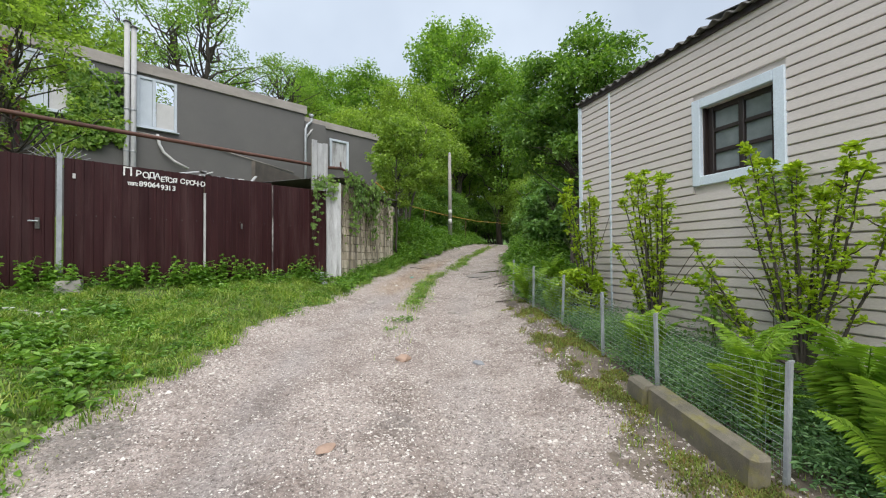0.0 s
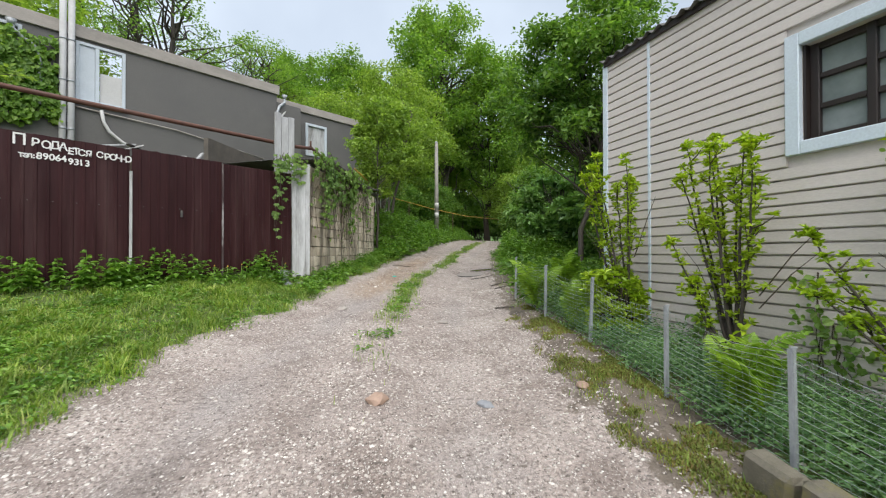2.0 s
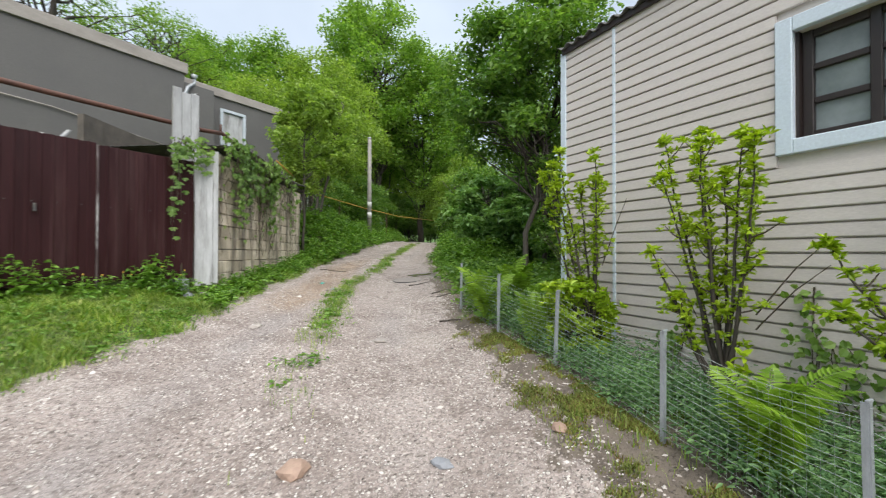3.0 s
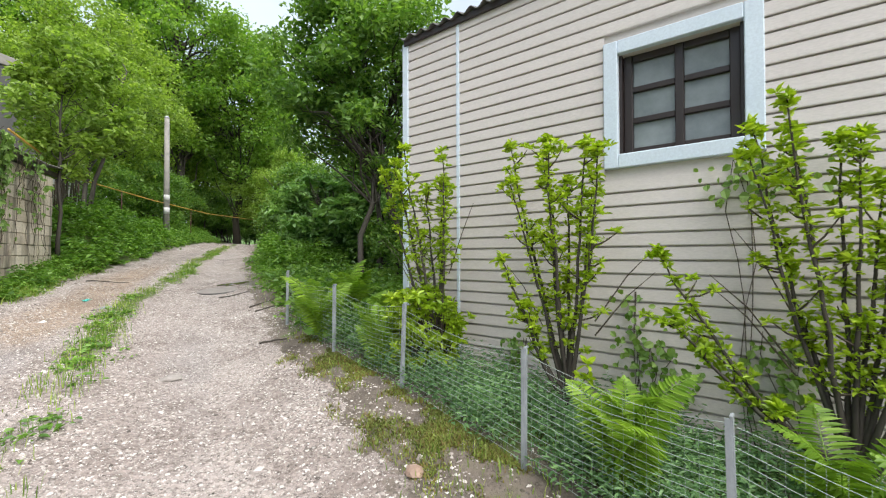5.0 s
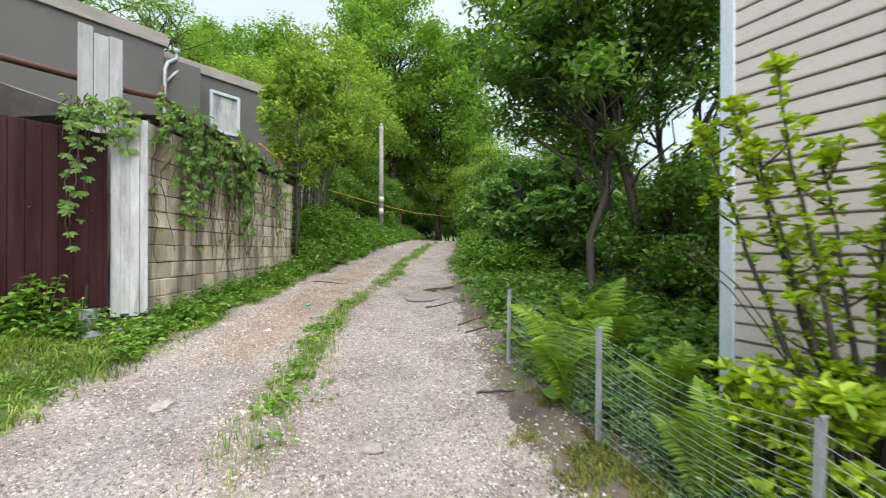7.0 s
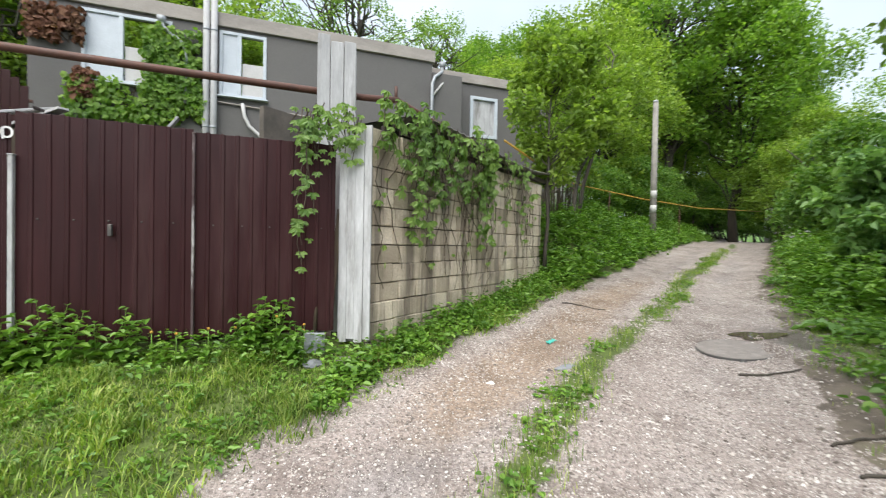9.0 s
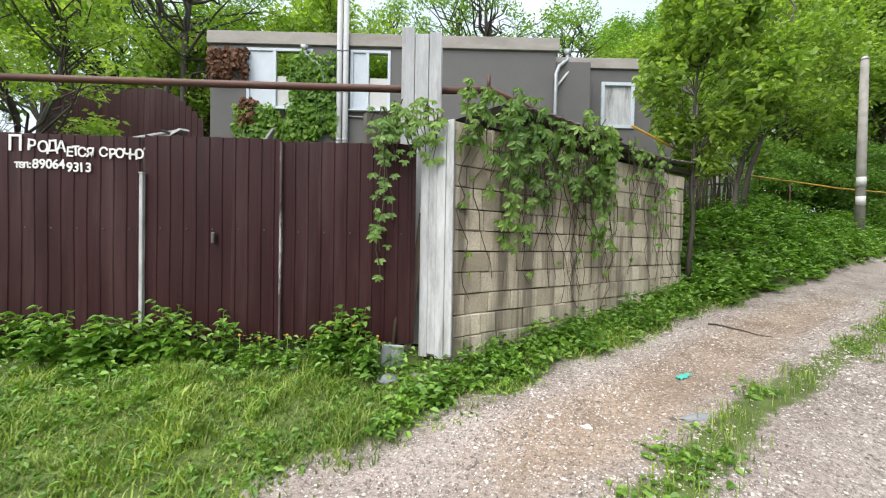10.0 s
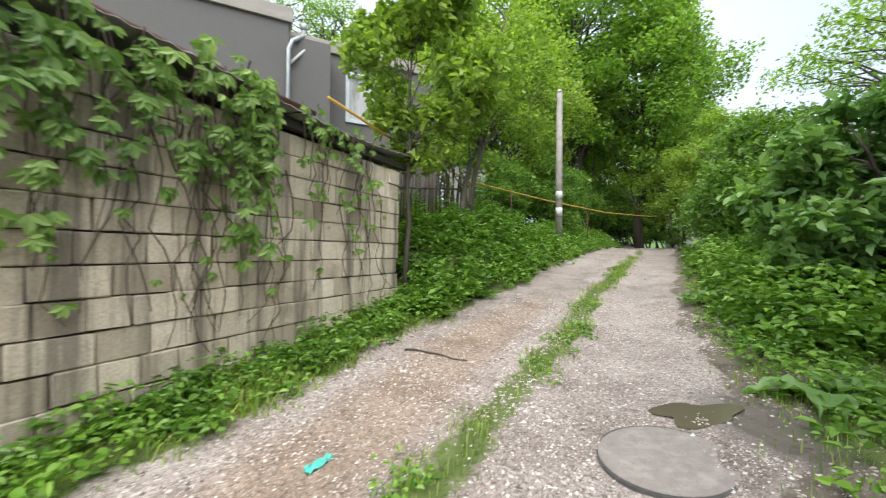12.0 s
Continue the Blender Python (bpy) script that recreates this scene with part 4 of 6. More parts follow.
part("neck", tube_mesh("neck", [([(2.58, -0.14, 7.02), (2.62, -0.14, 6.9), (3.0, -0.14, 6.6), (3.1, -0.14, 6.42), (3.1, -0.14, 5.15)], 0.05)], GALV, 10), None, down)
part("funnel", tube_mesh("funnel", [([(2.58, -0.14, 7.0), (2.58, -0.14, 7.14)], (0.05, 0.11))], GALV, 10), None, down)
lintel = part("lintel", box((0.85, 0.12, 0.14), (GHL + 0.5, 0.28, 6.92), 0.01), ORANGE, grey, "rust-orange beam end")
down2 = thing("downpipe", "pale blue galvanised downpipe at the corner of the grey house", "downpipe", pose(GH.x, GH.y, 0, 0, 0, 28.4), "downpipes")
part("neck", tube_mesh("neck", [([(GHL + 0.35, 0.1, 7.16), (GHL + 0.33, 0.05, 7.0), (GHL + 0.06, -0.1, 6.76), (GHL - 0.02, -0.12, 6.55), (GHL - 0.02, -0.12, 3.0)], 0.05)], GALV, 10), None, down2)
part("funnel", tube_mesh("funnel", [([(GHL + 0.35, 0.1, 7.14), (GHL + 0.35, 0.1, 7.3)], (0.05, 0.11))], GALV, 10), None, down2)
part("brace", tube_mesh("brace", [([(GHL + 0.0, -0.1, 6.2), (GHL + 0.5, 0.1, 6.85)], 0.035)], WHITEWALL, 8), None, down2)
conduit = thing("conduit", "thin yellowish conduit run along the grey wall", "conduit", pose(GH.x, GH.y, 0, 0, 0, 28.4))
part("run", tube_mesh("run", [([(3.3, -0.05, 5.33), (6.2, -0.05, 5.16), (GHL - 0.5, -0.05, 4.72)], 0.02)], FASCIA, 6), None, conduit)
part("drop", tube_mesh("drop", [([(4.35, -0.06, 5.32), (4.4, -0.07, 5.0), (4.52, -0.1, 4.75), (4.8, -0.14, 4.5), (5.2, -0.2, 4.3)], 0.045)], WHITEWALL, 8), None, conduit)
# second maroon fence with an arched top, behind the gate
arch = thing("arched_fence", "maroon slatted fence with a rounded top, deep in the yard", "fence", pose(-9.25, 10.3, 0, 0, 0, 28.4))
for i in range(27):
    x = 0.125 * i
    top = 5.05 - max(0.0, x - 2.2) ** 2 * 0.55 - 0.06 * max(0, 1.0 - x)
    part("slat", box((0.121, 0.012, top - 1.6), (x, 0, (top + 1.6) / 2), 0.003), MAROON, arch)
part("rail", box((3.4, 0.03, 0.05), (1.65, 0.03, 4.2), 0.003), RUST, arch)

# ---- utility pole and wires ----
pz = float(land(6.64, 20.24))
pole = thing("utility_pole", "slim grey concrete utility pole beside the track", "utility pole", pose(6.64, 20.24, pz - 0.15))
part("shaft", tube_mesh("shaft", [([(0, 0, 0), (0, 0, 2.2), (0, 0, 4.75)], (0.105, 0.095, 0.08))], CONCRETE, 12), None, pole)
part("cap", tube_mesh("cap", [([(0, 0, 4.73), (0, 0, 4.8)], (0.09, 0.055))], WHITEPAINT, 12), None, pole)
for h in (1.15, 1.62):
    part("notice", tube_mesh("notice", [([(0, -0.012, h), (0, -0.012, h + 0.24)], 0.097)], WHITEWALL, 12), None, pole, "torn paper notice")


def sag(a, b, drop, n=24):
    t = np.linspace(0, 1, n)[:, None]
    p = np.array(a) * (1 - t) + np.array(b) * t
    p[:, 2] -= drop * 4 * (t * (1 - t))[:, 0]
    return p


for a, b, d in (((-14, 24, 13.2), (5, 34.0, 9.0), 0.5), ((-9, 26, 14.6), (8, 34.0, 9.2), 0.5)):
    c = thing("overhead_cable", "thin black overhead cable against the sky", "cable", group="overhead cables")
    part("strand", tube_mesh("strand", [(sag(a, b, d), 0.02)], BLACK, 5), None, c)

# ---- wire fence, kerb and manhole ----
POSTS = ((2.54, 1.70), (2.76, 2.78), (2.98, 3.72), (3.26, 4.90), (3.43, 5.96), (3.75, 7.3))
fence_at = [Vector((x, y, float(land(x, y)))) for x, y in POSTS]
for a in fence_at:
    p = thing("fence_post", "short galvanised angle-iron fence post", "post", pose(a.x, a.y, a.z - 0.15, random.uniform(-2, 2), random.uniform(-3, 3), random.uniform(-20, 20)), "wire fence posts")
    bm = box((0.021, 0.005, 0.80), (0, 0, 0.40), 0.001)
    box((0.005, 0.022, 0.80), (-0.0105, 0.0135, 0.40), 0.001, bm)
    part("angle_iron", bm, GALV, p)
    part("cap", box((0.04, 0.012, 0.012), (0, 0.003, 0.806), 0.002), GALV, p)
extra = thing("fence_post", "short galvanised fence post among the ferns", "post", pose(3.38, 1.95, float(land(3.38, 1.95)) - 0.15, 1, 2, 10), "wire fence posts")
part("angle_iron", box((0.04, 0.006, 0.78), (0, 0, 0.39), 0.001), GALV, extra)
for a, b in zip(fence_at, fence_at[1:]):
    net = thing("wire_fence", "low slack wire mesh fence between steel posts", "fence", group="wire fence spans")
    d = b - a
    runs, ups = [], []
    for i in range(15):
        h = 0.04 + i * 0.042
        n = 9
        t = np.linspace(0, 1, n)
        p = np.array(a)[None] + t[:, None] * np.array(d)[None]
        p[:, 2] += h - 0.05 * (i / 15) * 4 * t * (1 - t) + 0.006 * np.sin(t * 9 + i)
        p[:, 0] += 0.03 * np.sin(t * 3.14) * math.sin(i * 0.4) - 0.01
        runs.append((p, 0.0012))
    for j in range(int(d.length / 0.05)):
        t = (j + 0.5) * 0.05 / d.length
        p = np.array(a + d * t)
        o = 0.03 * math.sin(t * 3.14)
        ups.append(([(p[0] - 0.01, p[1], p[2] + 0.04), (p[0] + o * 0.8 - 0.01, p[1], p[2] + 0.35 - 0.03 * 4 * t * (1 - t)), (p[0] + o * 0.2 - 0.01, p[1], p[2] + 0.63 - 0.05 * 4 * t * (1 - t))], 0.0005))
    for p, r in runs:
        v, q = tube_arrays(p, r, 4)
        part("wire", mesh_from("wire", v, q, WIRE, True), None, net)
    v, q = tubes(ups, 3)
    tagged(part("weft", mesh_from("weft", v, q, WIRE, True), None, net), kind="stuff")
kerb = thing("kerb_stone", "mossy concrete kerb block at the foot of the fence", "kerb")
ka, kb = Vector((2.40, 1.72, 0)), Vector((2.62, 2.86, 0))
ang = math.degrees(math.atan2(kb.y - ka.y, kb.x - ka.x))
for f0, f1, dz in ((0.0, 0.8, 0.0), (0.83, 1.05, -0.03)):
    c = ka + (kb - ka) * (f0 + f1) / 2
    bm = box((1.16 * (f1 - f0), 0.13, 0.26), (0, 0, 0), 0.024)
    for v in bm.verts:
        v.co += Vector((random.uniform(-0.006, 0.006), random.uniform(-0.006, 0.006), random.uniform(-0.006, 0.006)))
    part("block", bm, MOSSY, kerb, at=pose(c.x, c.y, float(land(c.x, c.y)) + 0.05 + dz, 0, -6, ang))
mx, my = 4.40, 10.66
mz = float(land(mx, my))
cover = thing("manhole_cover", "round cast-iron manhole cover with grit on it", "manhole cover", pose(mx, my, mz - 0.011, math.degrees(math.atan(float(land(mx, my + 0.4) - land(mx, my - 0.4)) / 0.8)), -math.degrees(math.atan(float(land(mx + 0.4, my) - land(mx - 0.4, my)) / 0.8)), 0))
bm = bmesh.new()
bmesh.ops.create_cone(bm, cap_ends=True, segments=48, radius1=0.375, radius2=0.365, depth=0.05)
part("rim", bm, IRON, cover)
bm = bmesh.new()
bmesh.ops.create_cone(bm, cap_ends=True, segments=48, radius1=0.35, radius2=0.345, depth=0.03)
LIDGRIT = surface("gritty_lid", (0.21, 0.185, 0.17), (0.33, 0.29, 0.265), (0.5, 0.46, 0.42), 14, 110, bump=0.8, depth=0.008, stains=0.5)
lid = part("lid", bm, LIDGRIT, cover, "grit-covered lid", at=pose(0, 0, 0.014))
part("lug", box((0.06, 0.05, 0.03), (-0.1, -0.37, 0.005), 0.006), IRON, cover)
bm = bmesh.new()
ring = []
for i in range(36):
    a = 2 * math.pi * i / 36
    r = 1 + 0.22 * math.sin(3 * a + 1) + 0.12 * math.sin(5 * a)
    ring.append(bm.verts.new((0.27 * r * math.cos(a), 0.17 * r * math.sin(a), 0)))
bm.faces.new(ring)
px, py = 4.86, 11.1
puddle = thing("puddle", "shallow muddy puddle reflecting the pale sky", "puddle", pose(px, py, float(land(px, py)) + 0.004, math.degrees(math.atan(float(land(px, py + 0.2) - land(px, py - 0.2)) / 0.4)), -math.degrees(math.atan(float(land(px + 0.2, py) - land(px - 0.2, py)) / 0.4)), 0), kind="structure", data=from_bm("puddle", bm, WATER))


# ---- plants: builders ----
def pack(parts):
    """Joins (verts, quads) pairs."""
    vs, qs, n = [], [], 0
    for v, q in parts:
        vs.append(v)
        qs.append(q + n)
        n += len(v)
    return np.concatenate(vs), np.concatenate(qs)


def rand_dirs(n, up=0.0):
    d = rng.normal(0, 1, (n, 3))
    d[:, 2] = d[:, 2] * 0.6 + up
    return unit(d)


def crown_arrays(centres, spreads, n, length, width, up=-0.1, simple=True):
    pick = rng.choice(len(centres), n, p=spreads**2 / (spreads**2).sum())
    at = centres[pick] + np.clip(rng.normal(0, 1, (n, 3)), -1.5, 1.5) * spreads[pick][:, None] * np.array([[0.55, 0.55, 0.36]])
    ahead = rand_dirs(n, up)
    nor = unit(rng.normal(0, 0.55, (n, 3)) + np.array([[0, 0, 1.0]]))
    ls = length * rng.uniform(0.65, 1.3, n)
    fn = quad_leaves if simple else leaf_arrays
    return fn(at, ahead, nor, ls, ls * width)


def limb(a, b, r0, r1, wander, n=7):
    t = np.linspace(0, 1, n)[:, None]
    p = np.array(a)[None] * (1 - t) + np.array(b)[None] * t
    p[:, 2] += 0.12 * np.linalg.norm(np.array(b) - np.array(a)) * np.sin(t[:, 0] * 3.14) * 0.6
    p[1:-1] += rng.normal(0, wander, (n - 2, 3))
    return p, np.linspace(r0, r1, n)


def tree(label, x, y, height, radius, base, trunk_r, leaves, leaf, mat, lean=(0, 0), clusters=60, stems=1, width=0.6, spread=0.5, hollow=0.35, ratio=1.0, name="tree", simple=True, z=None):
    """A trunk with limbs, and a crown of leaf clumps with gaps. base: height at which the crown begins."""
    g = float(land(x, y)) - 0.1 if z is None else z
    ob = thing(name, label, "tree" if name == "tree" else "shrub", pose(x, y, g))
    mid = (height + base) / 2
    half = (height - base) / 2
    d = rng.normal(0, 1, (clusters, 3))
    d = unit(d) * rng.uniform(hollow, 1.0, (clusters, 1)) ** 0.6
    taper = 1 - 0.35 * np.clip(d[:, 2:3], 0, 1)
    cs = np.concatenate([d[:, :2] * radius * taper * np.array([[1.0, ratio]]), mid + d[:, 2:3] * half], 1)
    cs[:, 0] += lean[0] * (cs[:, 2] / height)
    cs[:, 1] += lean[1] * (cs[:, 2] / height)
    sp = radius * spread * rng.uniform(0.45, 0.95, clusters)
    wood, limbs = [], []
    tops = []
    for s in range(stems):
        o = np.array([0.0, 0, 0]) if stems == 1 else np.append(rng.normal(0, 0.22 * stems**0.5, 2), 0)
        top = np.array([lean[0] * 0.8, lean[1] * 0.8, height * (0.86 if stems == 1 else rng.uniform(0.6, 0.85))]) + np.append(rng.normal(0, radius * (0.08 if stems == 1 else 0.35), 2), 0)
        p, r = limb(o, top, trunk_r * rng.uniform(0.7, 1.0), trunk_r * 0.2, trunk_r * 0.5, 10)
        p[0] = o
        r[0] *= 1.3
        wood.append((p, r))
        tops.append(p)
    allp = np.concatenate(tops)
    for c in cs:
        low = allp[allp[:, 2] < c[2] - 0.1 * height]
        src = low[np.argmin(np.linalg.norm(low - c, axis=1) + 0.6 * np.abs(low[:, 2] - (c[2] - 0.22 * height)))] if len(low) else allp[0]
        limbs.append(limb(src, c, trunk_r * 0.28, trunk_r * 0.05, 0.04 * radius, 6))
    part("trunk", tube_mesh("trunk", wood, BARK, 9), None, ob)
    v, q = tubes(limbs, 4)
    tagged(part("branching", mesh_from("branching", v, q, BARK, True), None, ob), kind="stuff")
    v, q = crown_arrays(cs, sp, leaves, leaf, width, -0.15, simple)
    tagged(part("crown", mesh_from("crown", v, q, mat), None, ob), kind="stuff")
    return ob


def again(ob, x, y, turn, size, z=None):
    c = copy_thing(ob, pose(x, y, float(land(x, y)) - 0.1 if z is None else z, 0, 0, turn))
    c.scale = (size, size, size * (0.92 + 0.16 * ((turn * 7) % 10) / 10))
    return c


# ---- trees ----
tree("dark leafy tree with several bare trunks beside the house", 6.45, 8.45, 6.0, 2.15, 2.2, 0.085, 36000, 0.105, LEAF_DARK, (0.0, 0.1), 170, 6, 0.5, 0.21, 0.2)
tree("slender young tree with fresh green leaves at the wall's end", 2.70, 14.0, 5.0, 1.15, 1.5, 0.04, 7000, 0.115, LEAF_SPRING, (0.25, 0.1), 34, 1, 0.62, 0.34, 0.2, simple=False)
tree("bushy young tree on the weedy bank", 3.7, 17.3, 5.4, 1.6, 1.3, 0.07, 12000, 0.11, LEAF_SPRING, (0.2, 0), 50, 2, 0.6, 0.34, 0.2)
bank_tree = tree("tall leafy tree above the weedy bank", 4.9, 23.0, 9.0, 2.6, 2.0, 0.12, 16000, 0.15, LEAF_SPRING, (0.2, 0), 70, 1, 0.6, 0.36, 0.25)
big = tree("very tall tree with a dense bright green crown", 11.3, 32.6, 19.4, 4.9, 5.0, 0.28, 36000, 0.24, LEAF_MID, (0, 0), 130, 1, 0.62, 0.3, 0.3)
round_tree = tree("broad tree with a full spring-green crown", 14.0, 40.0, 12.0, 4.4, 2.5, 0.22, 22000, 0.24, LEAF_SPRING, (0, 0), 90, 1, 0.6, 0.32, 0.3)
sparse = tree("tall tree with a thin, airy crown behind the grey house", -6.5, 27.0, 13.5, 4.8, 4.5, 0.24, 8500, 0.17, LEAF_MID, (0.3, 0), 80, 2, 0.5, 0.2, 0.2)
over = tree("yellow-green tree leaning over the yard fence", -4.75, 8.85, 4.8, 1.5, 1.6, 0.07, 5600, 0.085, LEAF_SPRING, (0.2, -0.3), 60, 2, 0.5, 0.22, 0.2)
thicket = tree("dense dark thicket beside the track", 11.2, 18.0, 3.9, 2.1, 0.3, 0.06, 15000, 0.13, LEAF_DARK, (0, 0), 70, 5, 0.6, 0.32, 0.3, name="shrub")
elder = tree("big dark elder bush with broad leaves overhanging the verge", 8.6, 13.3, 2.9, 1.3, 0.2, 0.05, 9000, 0.17, LEAF_ELDER, (-0.2, 0), 80, 5, 0.55, 0.28, 0.4, name="shrub", simple=False)
again(elder, 9.5, 12.5, 100, 1.2)
for x, y, a, s in ((6.6, 27.0, 40, 1.15), (3.0, 25.5, 120, 0.95), (1.6, 22.6, 250, 0.8), (12.2, 37.0, 300, 1.1)):
    again(bank_tree, x, y, a, s)
for x, y, a, s in ((15.5, 46.0, 70, 0.95), (4.5, 37.0, 150, 0.82), (24.0, 44.0, 210, 0.85), (0.5, 40.0, 30, 0.85), (14.8, 32.0, 250, 0.9)):
    again(big, x, y, a, s)
for x, y, a, s in ((20.0, 50.0, 130, 1.0), (8.0, 42.0, 220, 1.0), (27.0, 50.0, 20, 1.05), (0.0, 30.0, 80, 0.75), (16.5, 30.5, 310, 0.6), (-17.0, 26.0, 200, 0.95), (-24.0, 22.0, 100, 1.0), (14.5, 24.0, 170, 0.5), (-13.5, 21.5, 330, 0.85), (-12.6, 16.2, 60, 0.62), (-10.4, 20.2, 150, 0.8), (-16.5, 14.5, 250, 0.8)):
    again(round_tree, x, y, a, s)
for x, y, a, s in ((-2.2, 29.0, 90, 0.85), (-12.0, 28.0, 200, 1.0), (12.5, 16.0, 60, 0.55), (9.4, 11.5, 140, 0.5), (-11.5, 14.5, 20, 0.8)):
    again(sparse, x, y, a, s)
again(over, -7.6, 7.6, 80, 1.25)
again(over, -9.6, 7.4, 170, 1.5)
for x, y, a, s in ((19.3, 36.2, 75, 0.42), (19.5, 43.0, 30, 1.1), (22.5, 45.0, 100, 1.3), (17.0, 41.5, 220, 0.9)):
    again(thicket, x, y, a, s)
for x, y, a, s in ((12.4, 20.8, 60, 0.8), (14.0, 23.2, 140, 0.85), (9.9, 15.6, 230, 0.55), (17.6, 27.5, 300, 1.0), (7.2, 24.5, 20, 0.9), (9.2, 29.5, 90, 1.0), (12.6, 34.5, 160, 1.0), (21.6, 32.0, 220, 1.1), (4.6, 21.3, 20, 0.75), (8.7, 9.3, 310, 0.6), (9.9, 8.2, 130, 0.9), (6.8, 7.6, 75, 0.55), (16.5, 38.5, 10, 1.2), (21.0, 39.0, 200, 1.4), (10.5, 13.5, 10, 1.0)):
    again(thicket, x, y, a, s)


# ---- lime-green shrubs along the siding ----
def vase_shrub(label, x, y, height, fan, seed, stems, foot=0, arms=()):
    """A short trunk that forks into upright stems, close to the wall, with rosettes of young leaves all along them."""
    r = np.random.default_rng(seed)
    g = float(land(x, y)) - 0.03
    ob = thing("shrub", label, "shrub", pose(x, y, g), "shrubs along the siding")
    fork = 0.22 * height * 0.6
    mains, twigs, rosettes = [], [], []
    ends = [(fan[0] + (fan[1] - fan[0]) * (i + 0.5) / stems + r.uniform(-0.05, 0.05), height * r.uniform(0.80, 1.0)) for i in range(stems)]
    for ey, h in ends + list(arms):
        t = np.linspace(0, 1, 14)[:, None]
        low = 0.6 if (ey, h) in arms else 0.85
        p = np.concatenate([r.uniform(-0.20, 0.08) * t, ey * t**low, fork * r.uniform(0.55, 1.1) + (h - fork) * t], 1)
        p += np.cumsum(r.normal(0, 0.009, (14, 3)), 0) * t**0.5
        p = np.concatenate([[[r.normal(0, 0.012), r.normal(0, 0.012), 0]], p])
        mains.append((p, np.linspace(0.0165, 0.004, 15)))
        long = float(np.linalg.norm(np.diff(p, axis=0), axis=1).sum())
        for k in np.arange(0.30, 1.0, 0.042 / long):
            j = min(int(k * 14), 13)
            c = p[j] + (p[j + 1] - p[j]) * (k * 14 - j)
            if r.uniform() < 0.5 + 0.6 * k:
                rosettes.append((c + r.normal(0, 0.014, 3), 0.026 + 0.017 * k, 7))
        rosettes += [(p[-1] + r.normal(0, 0.022, 3), 0.044, 11) for _ in range(5)]
        for _ in range(7):
            j = r.integers(4, 14)
            b = r.uniform(0, 2 * np.pi)
            e = p[j] + np.array([0.07 * np.cos(b), 0.13 * np.sin(b), r.uniform(0.03, 0.14)]) * r.uniform(0.5, 1.25)
            twigs.append((np.stack([p[j], (p[j] + e) / 2 + (0, 0, -0.012), e]), np.array([0.006, 0.005, 0.003])))
            rosettes += [(e + r.normal(0, 0.014, 3), 0.038, 9) for _ in range(2)]
            rosettes.append(((p[j] + e) / 2, 0.03, 6))
    for _ in range(3):
        ey = r.choice([fan[0], fan[1]]) * r.uniform(0.8, 1.15)
        h = height * r.uniform(0.5, 0.8)
        twigs.append((np.array([[0, ey * 0.4, h * 0.6], [0.05, ey * 0.8, h * 0.85], [0.06, ey * 1.15, h]]), np.array([0.005, 0.004, 0.002])))
    for _ in range(foot):
        a = r.uniform(0, 2 * np.pi)
        d = r.uniform(0.3, 1.0) ** 0.5
        e = np.array([0.20 * d * np.cos(a) - 0.07, 0.36 * d * np.sin(a) + 0.12, r.uniform(0.12, 0.70)])
        rosettes += [(e + r.normal(0, 0.03, 3), 0.052, 10) for _ in range(3)]
        twigs.append((np.stack([np.zeros(3), e * 0.5 + (0, 0, 0.05), e]), np.array([0.007, 0.006, 0.003])))
    for p, radius in mains:
        part("stem", tube_mesh("stem", [(p, radius)], BARK, 6), None, ob)
    v, q = tubes(twigs, 4)
    tagged(part("twigwork", mesh_from("twigwork", v, q, STEM, True), None, ob), kind="stuff")
    count = np.array([n for _, _, n in rosettes])
    cs, size = np.repeat(np.array([c for c, _, _ in rosettes]), count, 0), np.repeat(np.array([k for _, k, _ in rosettes]), count)
    n = len(cs)
    ahead = unit(r.normal(0, 1, (n, 3)) * np.array([[1, 1, 0.5]]) + np.array([[0, 0, 0.45]]))
    ls = size * r.uniform(0.75, 1.45, n)
    v, q = leaf_arrays(cs + ahead * 0.006, ahead, unit(r.normal(0, 0.5, (n, 3)) + np.array([[0, 0, 1.0]])), ls, ls * 0.52)
    tagged(part("foliage", mesh_from("foliage", v, q, LEAF_LIME), None, ob), kind="stuff")


vase_shrub("upright shrub with lime-green spring shoots and low side branches", 3.74, 2.38, 2.1, (-0.55, 0.48), 3, 11, 3, ((0.72, 0.95), (0.6, 0.72), (0.8, 1.25), (-0.5, 1.5)))
vase_shrub("vase-shaped shrub with lime-green shoots against beige siding", 3.72, 3.78, 2.08, (-0.42, 0.44), 4, 9, 2, ((0.35, 1.25), (0.3, 0.8)))
vase_shrub("narrow shrub with lime-green leaves dense at the foot", 3.73, 4.92, 1.98, (-0.26, 0.62), 5, 8, 130)


